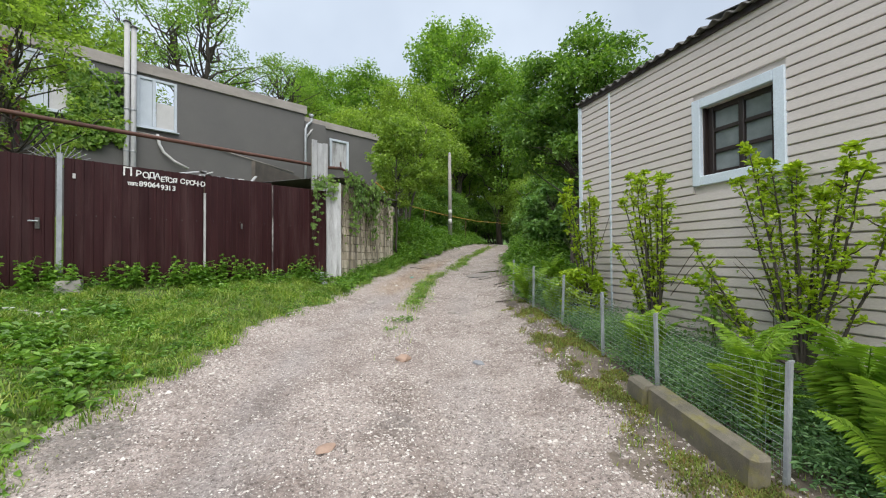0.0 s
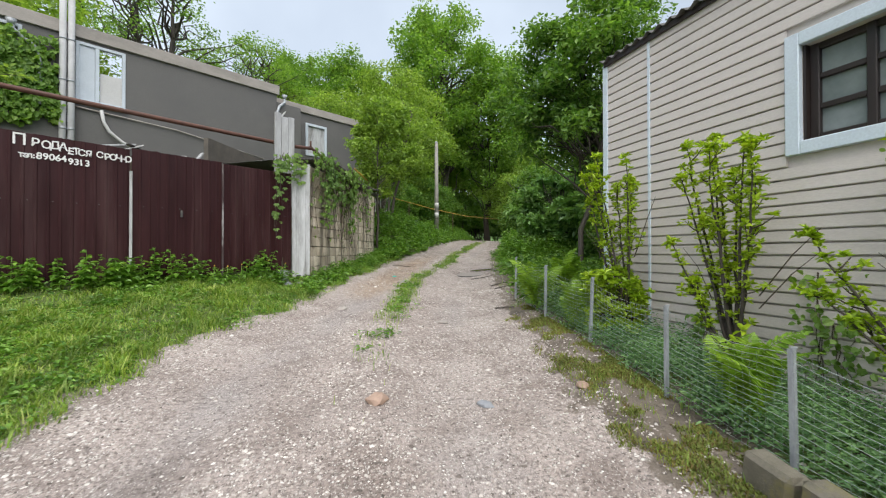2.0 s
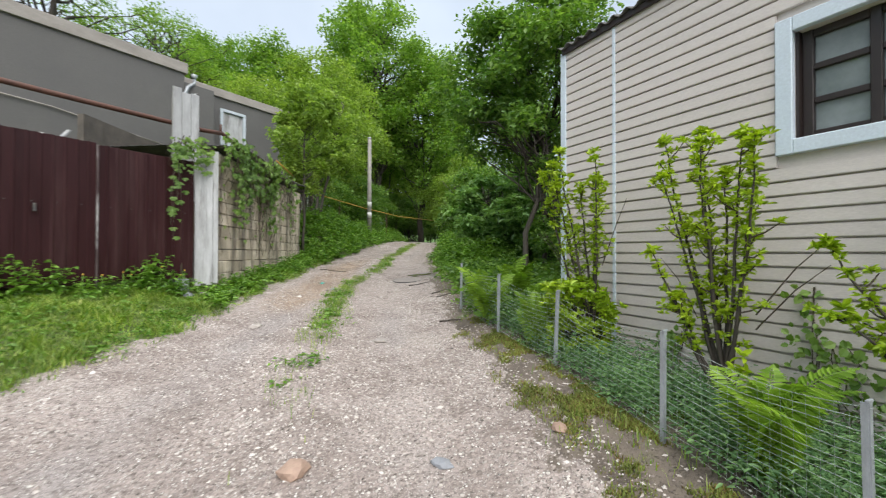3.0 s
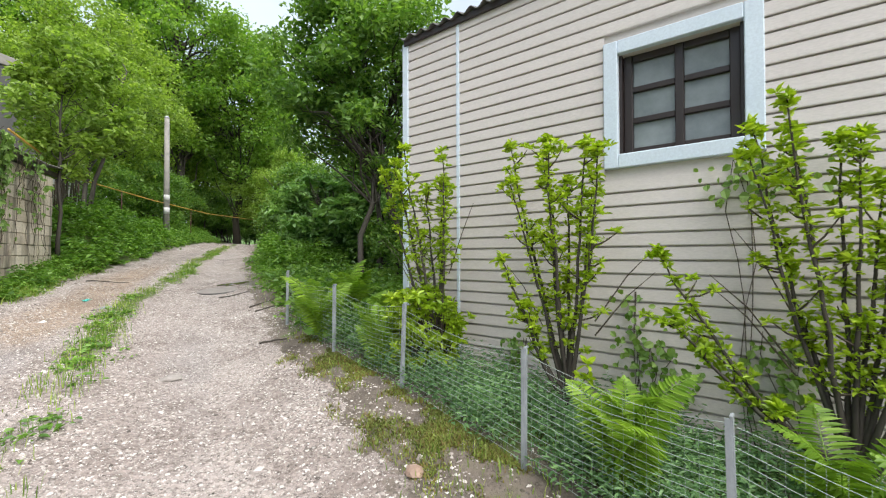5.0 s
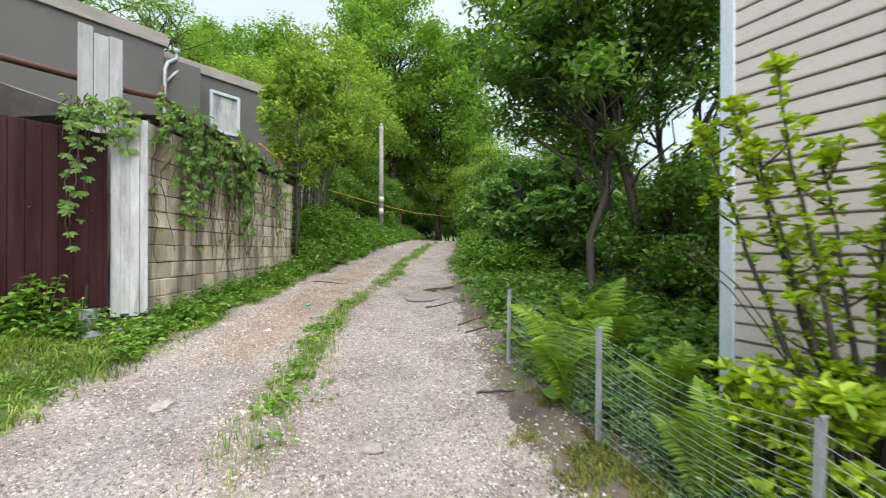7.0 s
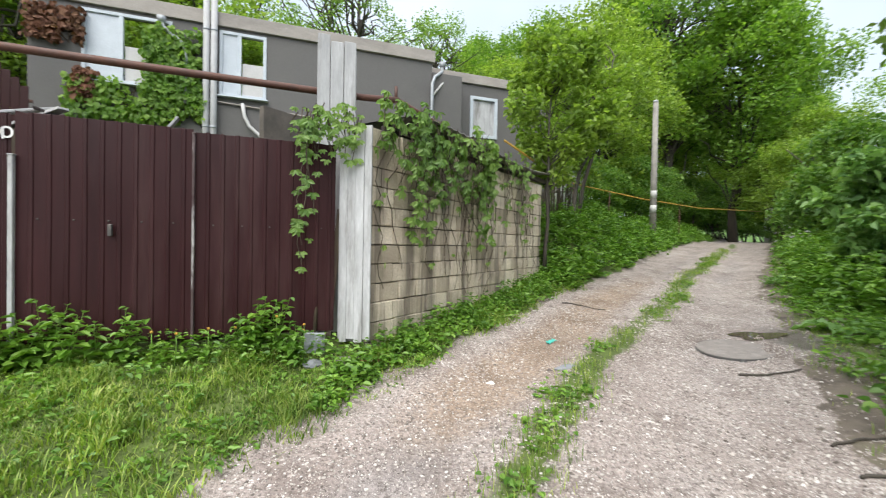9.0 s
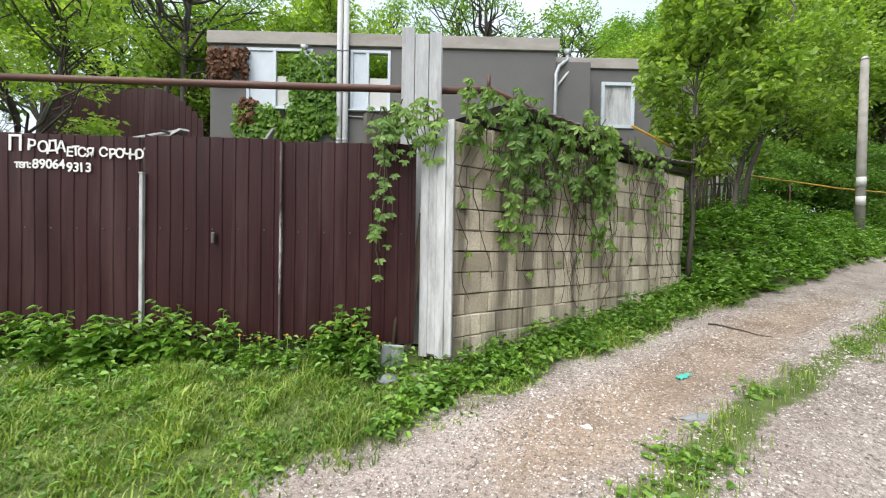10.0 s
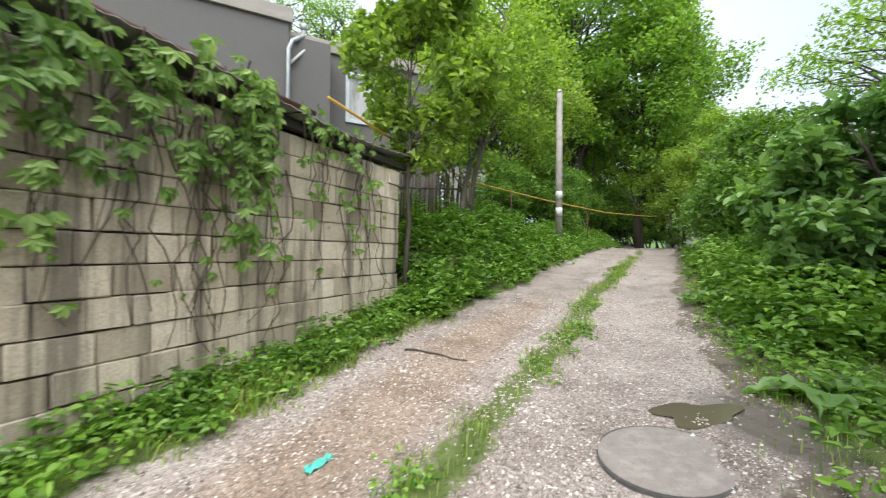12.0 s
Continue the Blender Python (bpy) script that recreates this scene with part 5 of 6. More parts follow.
# ---- ferns ----
def frond_mesh(length, seed):
    r = np.random.default_rng(seed)
    n = 36
    t = np.linspace(0.12, 1, n)
    x = length * (0.26 * t + 0.40 * t**2.2)
    z = length * (1.22 * t - 0.50 * t**2.8)
    spine = np.stack([np.concatenate([[0], x]), np.zeros(n + 1), np.concatenate([[0], z])], 1)
    w = 0.19 * length * np.sin(np.clip(t * 1.02, 0, 1) * np.pi) ** 0.7 + 0.01
    at = np.concatenate([spine[1:], spine[1:]])
    side = np.concatenate([np.ones(n), -np.ones(n)])
    ahead = unit(np.stack([np.full(2 * n, 0.35), side, np.full(2 * n, 0.12)], 1) + r.normal(0, 0.06, (2 * n, 3)))
    ls = np.concatenate([w, w]) * r.uniform(0.85, 1.1, 2 * n)
    lv, lq = leaf_arrays(at, ahead, np.tile([[-0.2, 0, 1.0]], (2 * n, 1)), ls, np.full(2 * n, length * 0.030), 0.05, 0.2)
    sv, sq = tube_arrays(spine, np.linspace(0.005, 0.0015, n + 1), 4)
    v, q = pack([(lv, lq), (sv, sq)])
    return mesh_from("frond", v, q, LEAF_FERN)


FRONDS = [frond_mesh(l, i) for i, l in enumerate((0.62, 0.75, 0.55, 0.68))]


def fern(x, y, size, fronds, label="bright green fern with arching fronds"):
    ob = thing("fern", label, "fern", pose(x, y, float(land(x, y)) - 0.02), "ferns along the fence")
    for i in range(fronds):
        a = 360 * i / fronds + random.uniform(-18, 18)
        f = part("frond", FRONDS[random.randrange(4)], None, ob, at=pose(0, 0, 0, random.uniform(-12, 12), random.uniform(-30, -6), a))
        s = size * random.uniform(0.8, 1.15)
        f.scale = (s, s, s)


for x, y, s, n in ((3.05, 3.22, 0.95, 12), (2.86, 2.05, 1.05, 13), (3.12, 1.72, 1.15, 13), (3.28, 2.42, 0.85, 9), (2.78, 1.35, 1.05, 11), (3.55, 6.35, 1.0, 11), (4.12, 6.5, 1.15, 11), (3.72, 5.75, 0.85, 9), (3.42, 5.35, 0.75, 8), (4.5, 7.2, 0.9, 8), (3.35, 1.0, 1.1, 9)):
    fern(x, y, s, n)


# ---- undergrowth ----
def in_front(x, y):
    """How far a place lies in front of the gate and the block wall."""
    gate = -((x - G0.x) * UN.x + (y - G0.y) * UN.y)
    a = radians(BWA)
    wall = (x - BW0.x) * math.sin(a) - (y - BW0.y) * math.cos(a)
    return np.where(x < 0.3, gate, np.where(y < 14.2, np.where(x < 0.66, np.maximum(gate, wall), wall), 9.0))


def scatter(n, x0, x1, y0, y1, keep):
    x, y = rng.uniform(x0, x1, n), rng.uniform(y0, y1, n)
    k = rng.uniform(0, 1, n) < keep(x, y)
    return x[k], y[k]


def lane(x, y):
    return (x - left_edge(y)) / np.maximum(right_edge(y) - left_edge(y), 0.5)


def stuff(name, label, category, v, q, mat):
    return tagged(new(name, mesh_from(name, v, q, mat)), label, category, kind="stuff")


def grass_on(x, y, h0, h1, w=0.006, lean=0.6):
    n = len(x)
    return blades(drop_on(x, y, -0.005), rng.uniform(h0, h1, n), rng.uniform(0.6, 1.3, n) * w, np.full(n, lean))


def lawn_keep(x, y):
    f, fr = lane(x, y), in_front(x, y)
    patch = smooth(waves(x * 0.9, y * 0.9) + waves(x * 2.3, y * 2.1) * 0.6, -0.75, 0.1)
    return np.where(fr > 0.02, smooth(-f - 0.05 * waves(x * 1.3, y * 1.3) - 0.035 * waves(x * 4.1 + 2, y * 3.9), -0.04, 0.09), 0) * (0.2 + 0.8 * patch) * (0.4 + 0.6 * smooth(y + 0.7 * x, 1.5, 4.5))


x, y = scatter(560000, -6.0, 3.4, 1.2, 14.2, lawn_keep)
tuft = 0.45 + 1.1 * smooth(waves(x * 3.3 + 4, y * 3.1) + 0.7 * waves(x * 7.1, y * 6.7), -0.3, 0.9)
v, q = blades(drop_on(x, y, -0.005), rng.uniform(0.03, 0.11, len(x)) * tuft, rng.uniform(0.5, 1.5, len(x)) * 0.009, np.full(len(x), 1.3))
stuff("lawn_grass", "short uneven green grass in front of the gate", "grass", v, q, GRASS)


def median_keep(x, y):
    d = off_median(x, y) + 0.45 * waves(x * 2.2, y * 2.2) + 0.3 * waves(x * 5.3, y * 5.1)
    return np.exp(-(d**4)) * smooth(y + 0.9 * waves(x * 1.7, y * 1.7), 4.6, 8.2) * (0.06 + 0.94 * smooth(waves(x * 2.0, y * 2.4), -0.4, 0.1))


x, y = scatter(170000, 0.2, 9.0, 4.0, 21.0, median_keep)
v, q = grass_on(x, y, 0.03, 0.13)
stuff("median_grass", "strip of grass between the wheel ruts", "grass", v, q, GRASS)
x, y = scatter(170000, 2.0, 12.0, 1.4, 20.0, lambda x, y: np.where((x < WX - 0.05) | (y > 5.8), smooth(lane(x, y) + 0.05 * waves(x * 2, y * 2), 0.98, 1.14) * (0.15 + 0.85 * smooth(waves(x * 1.9, y * 2.1), -0.2, 0.5)) * (1 - smooth(lane(x, y), 1.5, 2.2)), 0))
v, q = grass_on(x, y, 0.03, 0.12)
stuff("verge_grass", "thin grass on the verge below the fence", "grass", v, q, GRASS)


def leafy(x, y, h0, h1, per, l0, l1, width=0.62, round_leaf=0.0, spread=0.05):
    """Low plants: per leaves each, along a short stem."""
    n = len(x)
    base = drop_on(x, y)
    h = rng.uniform(h0, h1, n)
    at = np.repeat(base, per, 0)
    t = rng.uniform(0.25, 1.0, n * per)
    at[:, 2] += np.repeat(h, per) * t
    at[:, :2] += rng.normal(0, spread, (n * per, 2))
    th = rng.uniform(0, 2 * np.pi, n * per)
    ahead = unit(np.stack([np.cos(th), np.sin(th), rng.uniform(-0.3, 0.5, n * per)], 1))
    ls = rng.uniform(l0, l1, n * per) * (1.15 - 0.4 * t)
    return leaf_arrays(at, ahead, unit(rng.normal(0, 0.35, (n * per, 3)) + np.array([[0, 0, 1.0]])), ls, ls * width, 0.1, 0.25)


# weeds at the foot of gate and wall, on the bank, and on the verges
x, y = scatter(13000, -5.5, 3.4, 6.2, 14.3, lambda x, y: np.where(in_front(x, y) > 0.03, 1 - smooth(in_front(x, y) * np.where(x > 0.6, 0.6, 1.0) + 0.15 * waves(x * 3, y * 3), 0.12, 0.58), 0) * np.where(lane(x, y) < -0.02, 1, 0) * np.where(x < 0.5, 0.25 + 0.75 * smooth(waves(x * 2.1, y * 2.1), -0.2, 0.4), 1.0))
v, q = leafy(x, y, 0.04, 0.27, 11, 0.035, 0.09)
stuff("nettles", "leafy green nettles and weeds at the foot of gate and wall", "weeds", v, q, LEAF_WEED)

def nettle_plant(seed, h):
    """One upright weed: a stem and pairs of broad leaves."""
    r = np.random.default_rng(seed)
    ob = thing("nettle", "upright broad-leaved nettle against the maroon gate", "weed", pose(0, 0, 0), "tall nettles by the gate")
    for s in range(3):
        ex, ey = r.normal(0, 0.07, 2)
        p = np.stack([np.linspace(r.normal(0, 0.02), ex, 6), np.linspace(r.normal(0, 0.02), ey, 6), np.linspace(-0.03, h * r.uniform(0.7, 1.0), 6)], 1)
        stem = part("stem", tube_mesh("stem", [(p, np.linspace(0.005, 0.002, 6))], LEAF_WEED, 5), None, ob)
        n = 14
        k = np.linspace(0.25, 1.0, n)
        at = np.stack([np.interp(k, np.linspace(0, 1, 6), p[:, i]) for i in range(3)], 1)
        th = np.arange(n) * 1.6 + r.uniform(0, 6)
        ahead = unit(np.stack([np.cos(th), np.sin(th), r.uniform(-0.2, 0.4, n)], 1))
        ls = r.uniform(0.07, 0.13, n) * (1.2 - 0.5 * k)
        v, q = leaf_arrays(at, ahead, np.tile([[0, 0, 1.0]], (n, 1)), ls, ls * 0.68, 0.1, 0.3)
        tagged(part("leafage", mesh_from("leafage", v, q, LEAF_WEED), None, stem), kind="stuff")
    return ob


kinds = [nettle_plant(i, h) for i, h in enumerate((0.42, 0.55, 0.36, 0.48))]
wr = random.Random(9)
spots = [(wr.uniform(-3.4, 2.3), wr.uniform(0.08, 0.32)) for _ in range(30)] + [(-0.1, 0.12), (0.1, 0.2), (-0.2, 0.22), (1.9, 0.15), (2.05, 0.22)]
for i, (s, off) in enumerate(spots):
    p = gate_point(s, -off, 0)
    m = pose(p[0], p[1], float(land(p[0], p[1])), 0, 0, wr.uniform(0, 360))
    if i < len(kinds):
        kinds[i].matrix_basis = m
    else:
        copy_thing(kinds[i % 4], m)
x, y = scatter(26000, -6.0, 2.6, 1.5, 12.0, lambda x, y: lawn_keep(x, y) * (0.25 + 0.75 * smooth(waves(x * 1.4 + 2, y * 1.4), -0.2, 0.5)) * (0.75 + 0.25 * smooth(-0.6 * x - 0.5 * y, -3.2, -1.2)))
v, q = leafy(x, y, 0.01, 0.09, 6, 0.02, 0.07, 0.6)
stuff("broadleaf_weeds", "plantain and dandelion leaves among the grass", "weeds", v, q, LEAF_WEED)
x, y = scatter(5200, -4.2, -1.0, 2.8, 6.6, lambda x, y: lawn_keep(x, y) * smooth(waves(x * 2.3 + 1, y * 2.1), -0.1, 0.35) * smooth(-x - 0.25 * y, 0.2, 1.0))
v, q = leafy(x, y, 0.02, 0.13, 7, 0.05, 0.12, 0.62)
stuff("dock_leaves", "broad bright dock and dandelion leaves on the verge", "weeds", v, q, LEAF_WEED)
x, y = scatter(30000, -1.0, 14.0, 13.4, 32.0, lambda x, y: smooth(-lane(x, y) + 0.05 * waves(x * 2, y * 2), -0.01, 0.08) * np.where(in_front(x, y) > 0.05, 1, 0) * (1 - smooth(-lane(x, y), 0.9, 1.6)))
tall = 0.5 + 0.9 * smooth(waves(x * 1.7, y * 1.9), -0.4, 0.6)
v, q = leafy(x, y, 0.15 * tall, 0.55 * tall, 11, 0.07, 0.14)
stuff("bank_nettles", "thick bright green nettles covering the bank", "weeds", v, q, LEAF_WEED)
x, y = scatter(16000, 3.3, 14.0, 6.2, 30.0, lambda x, y: smooth(lane(x, y) + 0.06 * waves(x * 2.1, y * 2), 1.03, 1.16) * (1 - 0.7 * smooth(lane(x, y), 1.6, 2.2)) * (0.3 + 0.7 * smooth(waves(x * 1.5, y * 1.6), -0.4, 0.2)))
v, q = leafy(x, y, 0.03, 0.27, 12, 0.035, 0.10)
stuff("verge_weeds", "mixed green weeds spilling onto the track's edge", "weeds", v, q, LEAF_WEED)
x, y = scatter(3600, 2.5, 4.1, 0.6, 6.4, lambda x, y: np.where((x < WX - 0.12) & (x > np.interp(y, [p[1] for p in POSTS], [p[0] for p in POSTS]) + 0.05), 0.75 + 0.25 * waves(x * 3, y * 3), 0))
v, q = leafy(x, y, 0.05, 0.34, 30, 0.022, 0.055, 0.36, spread=0.065)
stuff("garden_greenery", "blue-green feathery plants behind the wire fence", "plants", v, q, LEAF_BLUE)
x, y = scatter(330000, 1.9, 3.6, 1.6, 6.8, lambda x, y: smooth(lane(x, y) + 0.08 * waves(x * 2.6, y * 2.2), 0.98, 1.12) * np.where(x < np.interp(y, [p[1] for p in POSTS], [p[0] for p in POSTS]) + 0.02, smooth(waves(x * 2.7 + 1, y * 2.3), -0.45, 0.25), 0))
v, q = grass_on(x, y, 0.012, 0.036, 0.009, 1.1)
stuff("moss", "brownish-green moss cushions on the verge", "moss", v, q, MOSS)
# strap-leaved clump by the house
th = rng.uniform(0, 2 * np.pi, 420)
cx = np.repeat(np.array([[3.75, 1.65], [3.82, 1.1], [3.7, 0.6]]), 140, 0)
v, q = blades(drop_on(cx[:, 0] + rng.normal(0, 0.05, 420), cx[:, 1] + rng.normal(0, 0.08, 420)), rng.uniform(0.35, 0.6, 420), rng.uniform(0.018, 0.03, 420), rng.uniform(0.5, 1.1, 420))
stuff("daylilies", "clump of dark strap-shaped leaves by the siding", "plants", v, q, LEAF_BLUE)


def burdock(x, y, size, n, label):
    ob = thing("burdock", label, "plant", pose(x, y, float(land(x, y)) - 0.01), "burdocks on the verge")
    for i in range(n):
        r = np.linspace(0, 1, 9)
        w = 0.62 * np.sin(np.clip(r * 1.08, 0, 1) ** 0.7 * np.pi) + 0.02
        bm = bmesh.new()
        rows = []
        for a, b in zip(r, w):
            ripple = 0.05 * math.sin(a * 19 + i)
            rows.append([bm.verts.new((0.2 + a, s * b * 0.5, 0.22 + 0.35 * a - 0.55 * a * a + 0.12 * abs(s) + ripple * abs(s))) for s in (-1, -0.5, 0, 0.5, 1)])
        for p, q2 in zip(rows, rows[1:]):
            for k in range(4):
                bm.faces.new((p[k], p[k + 1], q2[k + 1], q2[k]))
        stalk_a = bmesh.ops.create_cone(bm, segments=6, radius1=0.02, radius2=0.014, depth=0.3)["verts"]
        for v2 in stalk_a:
            v2.co = Vector((v2.co.x * 1 + 0.1 + 0.66 * v2.co.z, v2.co.y, v2.co.z * 0.75 + 0.11))
        s = size * random.uniform(0.75, 1.1)
        lf = part("leaf", bm, LEAF_ELDER, ob, at=pose(0, 0, 0, random.uniform(-8, 8), random.uniform(-12, 12), 360 * i / n + random.uniform(-20, 20)), smooth=True)
        lf.scale = (s, s, s)


burdock(5.75, 11.1, 0.38, 7, "burdock with big pale green leaves by the puddle")
burdock(5.15, 9.6, 0.3, 5, "burdock with broad leaves on the verge")
burdock(7.1, 14.1, 0.38, 6, "burdock with big leaves under the dark bush")
burdock(4.75, 8.1, 0.34, 6, "broad-leaved burdock in front of the dark trees")
burdock(5.3, 8.2, 0.42, 6, "broad-leaved burdock in front of the dark trees")


# ---- creepers ----
def wall_frame(s, off, z):
    a = radians(BWA)
    return np.array([BW0.x + s * math.cos(a) + off * math.sin(a), BW0.y + s * math.sin(a) - off * math.cos(a), z])


def gate_frame(s, off, z):
    p = G0 + UX * s - UN * off
    return np.array([p.x, p.y, z])


def creeper(label, fn, strands, out, seed, leaf=0.085, per=0.05, mat=LEAF_IVY, stem=True, name="creeper", fan=1.0):
    """Hanging strands (s, top, bottom, wander, leafiness) with drooping leaves."""
    r = np.random.default_rng(seed)
    ob = thing(name, label, "creeper")
    stems, at, nor = [], [], []
    for s, top, bottom, wander, dense in strands:
        n = max(4, int((top - bottom) / 0.12))
        zz = np.linspace(top, bottom, n)
        ss = s + np.cumsum(r.normal(0, wander, n))
        oo = out * (0.4 + 0.6 * r.uniform(0, 1, n)) * np.linspace(1.0, 0.45, n)
        p = np.array([fn(a, b, c) for a, b, c in zip(ss, oo, zz)])
        stems.append((p, np.linspace(0.006, 0.003, n)))
        m = int((top - bottom) / per * dense)
        k = (r.uniform(0, 1, m) ** 1.4) * (n - 1)
        i0 = np.minimum(k.astype(int), n - 2)
        fr = (k - i0)[:, None]
        at.append(p[i0] * (1 - fr) + p[i0 + 1] * fr + r.normal(0, 0.035, (m, 3)) * fan)
    at = np.concatenate(at)
    face = fn(0, 1, 0) - fn(0, 0, 0)
    n = len(at)
    at = np.repeat(at + face * 0.03, 4, 0)
    nor = unit(np.repeat(np.tile(face, (n, 1)) + r.normal(0, 0.35, (n, 3)) + np.array([[0, 0, 0.35]]), 4, 0))
    side = unit(np.cross(nor, np.array([[0, 0, 1.0]])))
    ang = np.tile([-1.0, -0.33, 0.33, 1.0], n) + r.normal(0, 0.15, 4 * n)
    ahead = unit(side * np.sin(ang)[:, None] - np.array([[0, 0, 1.0]]) * np.cos(ang)[:, None] + nor * 0.15)
    ls = leaf * np.repeat(r.uniform(0.6, 1.15, n), 4)
    v, q = leaf_arrays(at, ahead, nor, ls, ls * 0.5, 0.06, 0.1)
    tagged(part("foliage", mesh_from("foliage", v, q, mat), None, ob), kind="stuff")
    if stem:
        v, q = tubes(stems, 4)
        part("vines", mesh_from("vines", v, q, STEM, True), None, ob)


cr = np.random.default_rng(11)
strands = []
for c, w, k, low, dense in ((0.28, 0.10, 8, 2.75, 0.7), (0.75, 0.26, 20, 2.2, 0.5), (1.25, 0.3, 14, 2.5, 0.4), (1.75, 0.2, 6, 2.6, 0.3), (2.15, 0.14, 15, 2.2, 0.55), (2.7, 0.5, 6, 2.6, 0.25), (3.3, 0.4, 8, 2.2, 0.3)):
    for _ in range(k):
        top = 3.2 + cr.uniform(-0.15, 0.14)
        strands.append((c + cr.normal(0, w), top, max(1.2, top - (top - low) * cr.uniform(0.4, 1.5)), 0.03, dense * cr.uniform(0.5, 1.3)))
creeper("creeper with five-fingered leaves hanging over the block wall", wall_frame, strands, 0.26, 21, 0.10, 0.04)
strands = [(cr.uniform(0.3, 4.3), cr.uniform(2.5, 3.1), cr.uniform(1.1, 1.6), 0.06, cr.uniform(0.05, 0.4)) for _ in range(26)]
creeper("bare brown vine stems clinging to the blocks", wall_frame, strands, 0.035, 22, 0.075, 0.09, name="old_vine")
strands = [(2.16 + cr.normal(0, 0.035), 2.92, cr.uniform(1.4, 2.3), 0.02, 0.55) for _ in range(3)] + [(2.05 + cr.uniform(-0.05, 0.6), 3.06 + cr.uniform(-0.06, 0.08), 2.62 + cr.uniform(-0.05, 0.2), 0.03, 0.7) for _ in range(22)]
creeper("green creeper draped over the pier and hanging down the gate", gate_frame, strands, 0.17, 23, 0.07)


def house_ivy(label, zones, mat, n, name):
    ob = thing(name, label, "ivy")
    pts = []
    while len(pts) < n:
        zn = zones[rng.integers(len(zones))]
        a, b = rng.uniform(zn[0], zn[1]), rng.uniform(zn[2], zn[3])
        if waves(np.array(a * 2.0), np.array(b * 2.0)) > -0.55:
            pts.append((a, b))
    pts = np.array(pts)
    base = np.array(GH)[None] + pts[:, :1] * np.array(UX)[None] - np.array(UN)[None] * rng.uniform(0.03, 0.22, (n, 1))
    base[:, 2] = pts[:, 1]
    nor = unit(-np.array(UN)[None] + rng.normal(0, 0.35, (n, 3)) + np.array([[0, 0, 0.3]]))
    ahead = unit(rng.normal(0, 0.5, (n, 3)) + np.array([[0, 0, -0.8]]))
    ls = rng.uniform(0.08, 0.16, n)
    v, q = leaf_arrays(base, ahead, nor, ls, ls * 0.85, 0.08, 0.1)
    tagged(part("foliage", mesh_from("foliage", v, q, mat), None, ob), kind="stuff")
    vines = []
    for _ in range(18):
        zn = zones[rng.integers(len(zones))]
        s0, s1 = rng.uniform(zn[0], zn[1], 2)
        p = np.array(GH)[None] + np.linspace(s0, s1, 6)[:, None] * np.array(UX)[None] - np.array(UN)[None] * 0.03
        p[:, 2] = np.linspace(zn[2], zn[3], 6)
        vines.append((p, 0.012))
    v, q = tubes(vines, 4)
    part("vines", mesh_from("vines", v, q, STEM, True), None, ob)


house_ivy("dark green ivy climbing round the window of the grey house", [(2.2, 3.45, 5.3, 6.95), (2.3, 3.4, 5.0, 6.6), (0.7, 2.9, 4.6, 5.55), (2.6, 3.5, 4.8, 5.6)], LEAF_MID, 3600, "wall_ivy")
house_ivy("withered brown ivy below the parapet", [(0.0, 1.05, 6.25, 7.05), (0.9, 1.25, 5.0, 5.7)], BROWNLEAF, 900, "dead_ivy")

# ---- stones, sticks and litter ----
ico_v = np.array([(1, 0, 0), (0, 1, 0), (-1, 0, 0), (0, -1, 0), (0.15, 0.1, 1), (0, 0, -1)], float)
ico_f = np.array([(0, 1, 4), (1, 2, 4), (2, 3, 4), (3, 0, 4), (1, 0, 5), (2, 1, 5), (3, 2, 5), (0, 3, 5)])


def stones(n, keep, s0, s1, x0, x1, y0, y1, power=2.5):
    x, y = scatter(n, x0, x1, y0, y1, keep)
    n = len(x)
    s = s0 + (s1 - s0) * rng.uniform(0, 1, n) ** power
    c = drop_on(x, y)
    shape = rng.uniform(0.55, 1.25, (n, 3)) * np.array([[1, 1, 0.6]])
    jag = 1 + rng.normal(0, 0.2, (n, 6, 1))
    th = rng.uniform(0, 2 * np.pi, n)
    v = ico_v[None] * jag * shape[:, None] * s[:, None, None]
    cs, sn = np.cos(th)[:, None], np.sin(th)[:, None]
    v = np.stack([v[..., 0] * cs - v[..., 1] * sn, v[..., 0] * sn + v[..., 1] * cs, v[..., 2]], -1) + c[:, None]
    f = (ico_f[None] + np.arange(n)[:, None, None] * 6).reshape(-1, 3)
    return v.reshape(-1, 3), f


def pebble_material():
    m, nt, links, bsdf = nodes_of("loose_gravel")
    geo = nt.new("ShaderNodeNewGeometry")
    c = ramp_node(nt, links, geo.outputs["Random Per Island"], [(0.0, (0.07, 0.058, 0.05)), (0.25, (0.26, 0.22, 0.195)), (0.55, (0.42, 0.37, 0.335)), (0.85, (0.56, 0.515, 0.475)), (1.0, (0.74, 0.71, 0.665))])
    g = noise_node(nt, links, place_node(nt, links), 120.0, 3.0)
    links.new(mix_node(nt, links, range_node(nt, links, g, 0.3, 0.8, 0, 0.4), c, (0.18, 0.15, 0.13)), bsdf.inputs["Base Color"])
    bsdf.inputs["Roughness"].default_value = 0.9
    return m


PEBBLE = pebble_material()
road_keep = lambda x, y: smooth(lane(x, y), -0.06, 0.08) * (1 - smooth(lane(x, y), 1.0, 1.3)) * (0.12 + 0.88 * smooth(waves(x * 1.3, y * 1.1) + 0.7 * waves(x * 3.1, y * 2.7), -0.5, 0.6)) * (1 - 0.6 * np.exp(-(((lane(x, y) - 0.27) / 0.1) ** 2)) - 0.4 * np.exp(-(((lane(x, y) - 0.73) / 0.1) ** 2)))
v, f = stones(240000, road_keep, 0.005, 0.017, -2.4, 6.5, 0.8, 15.0)
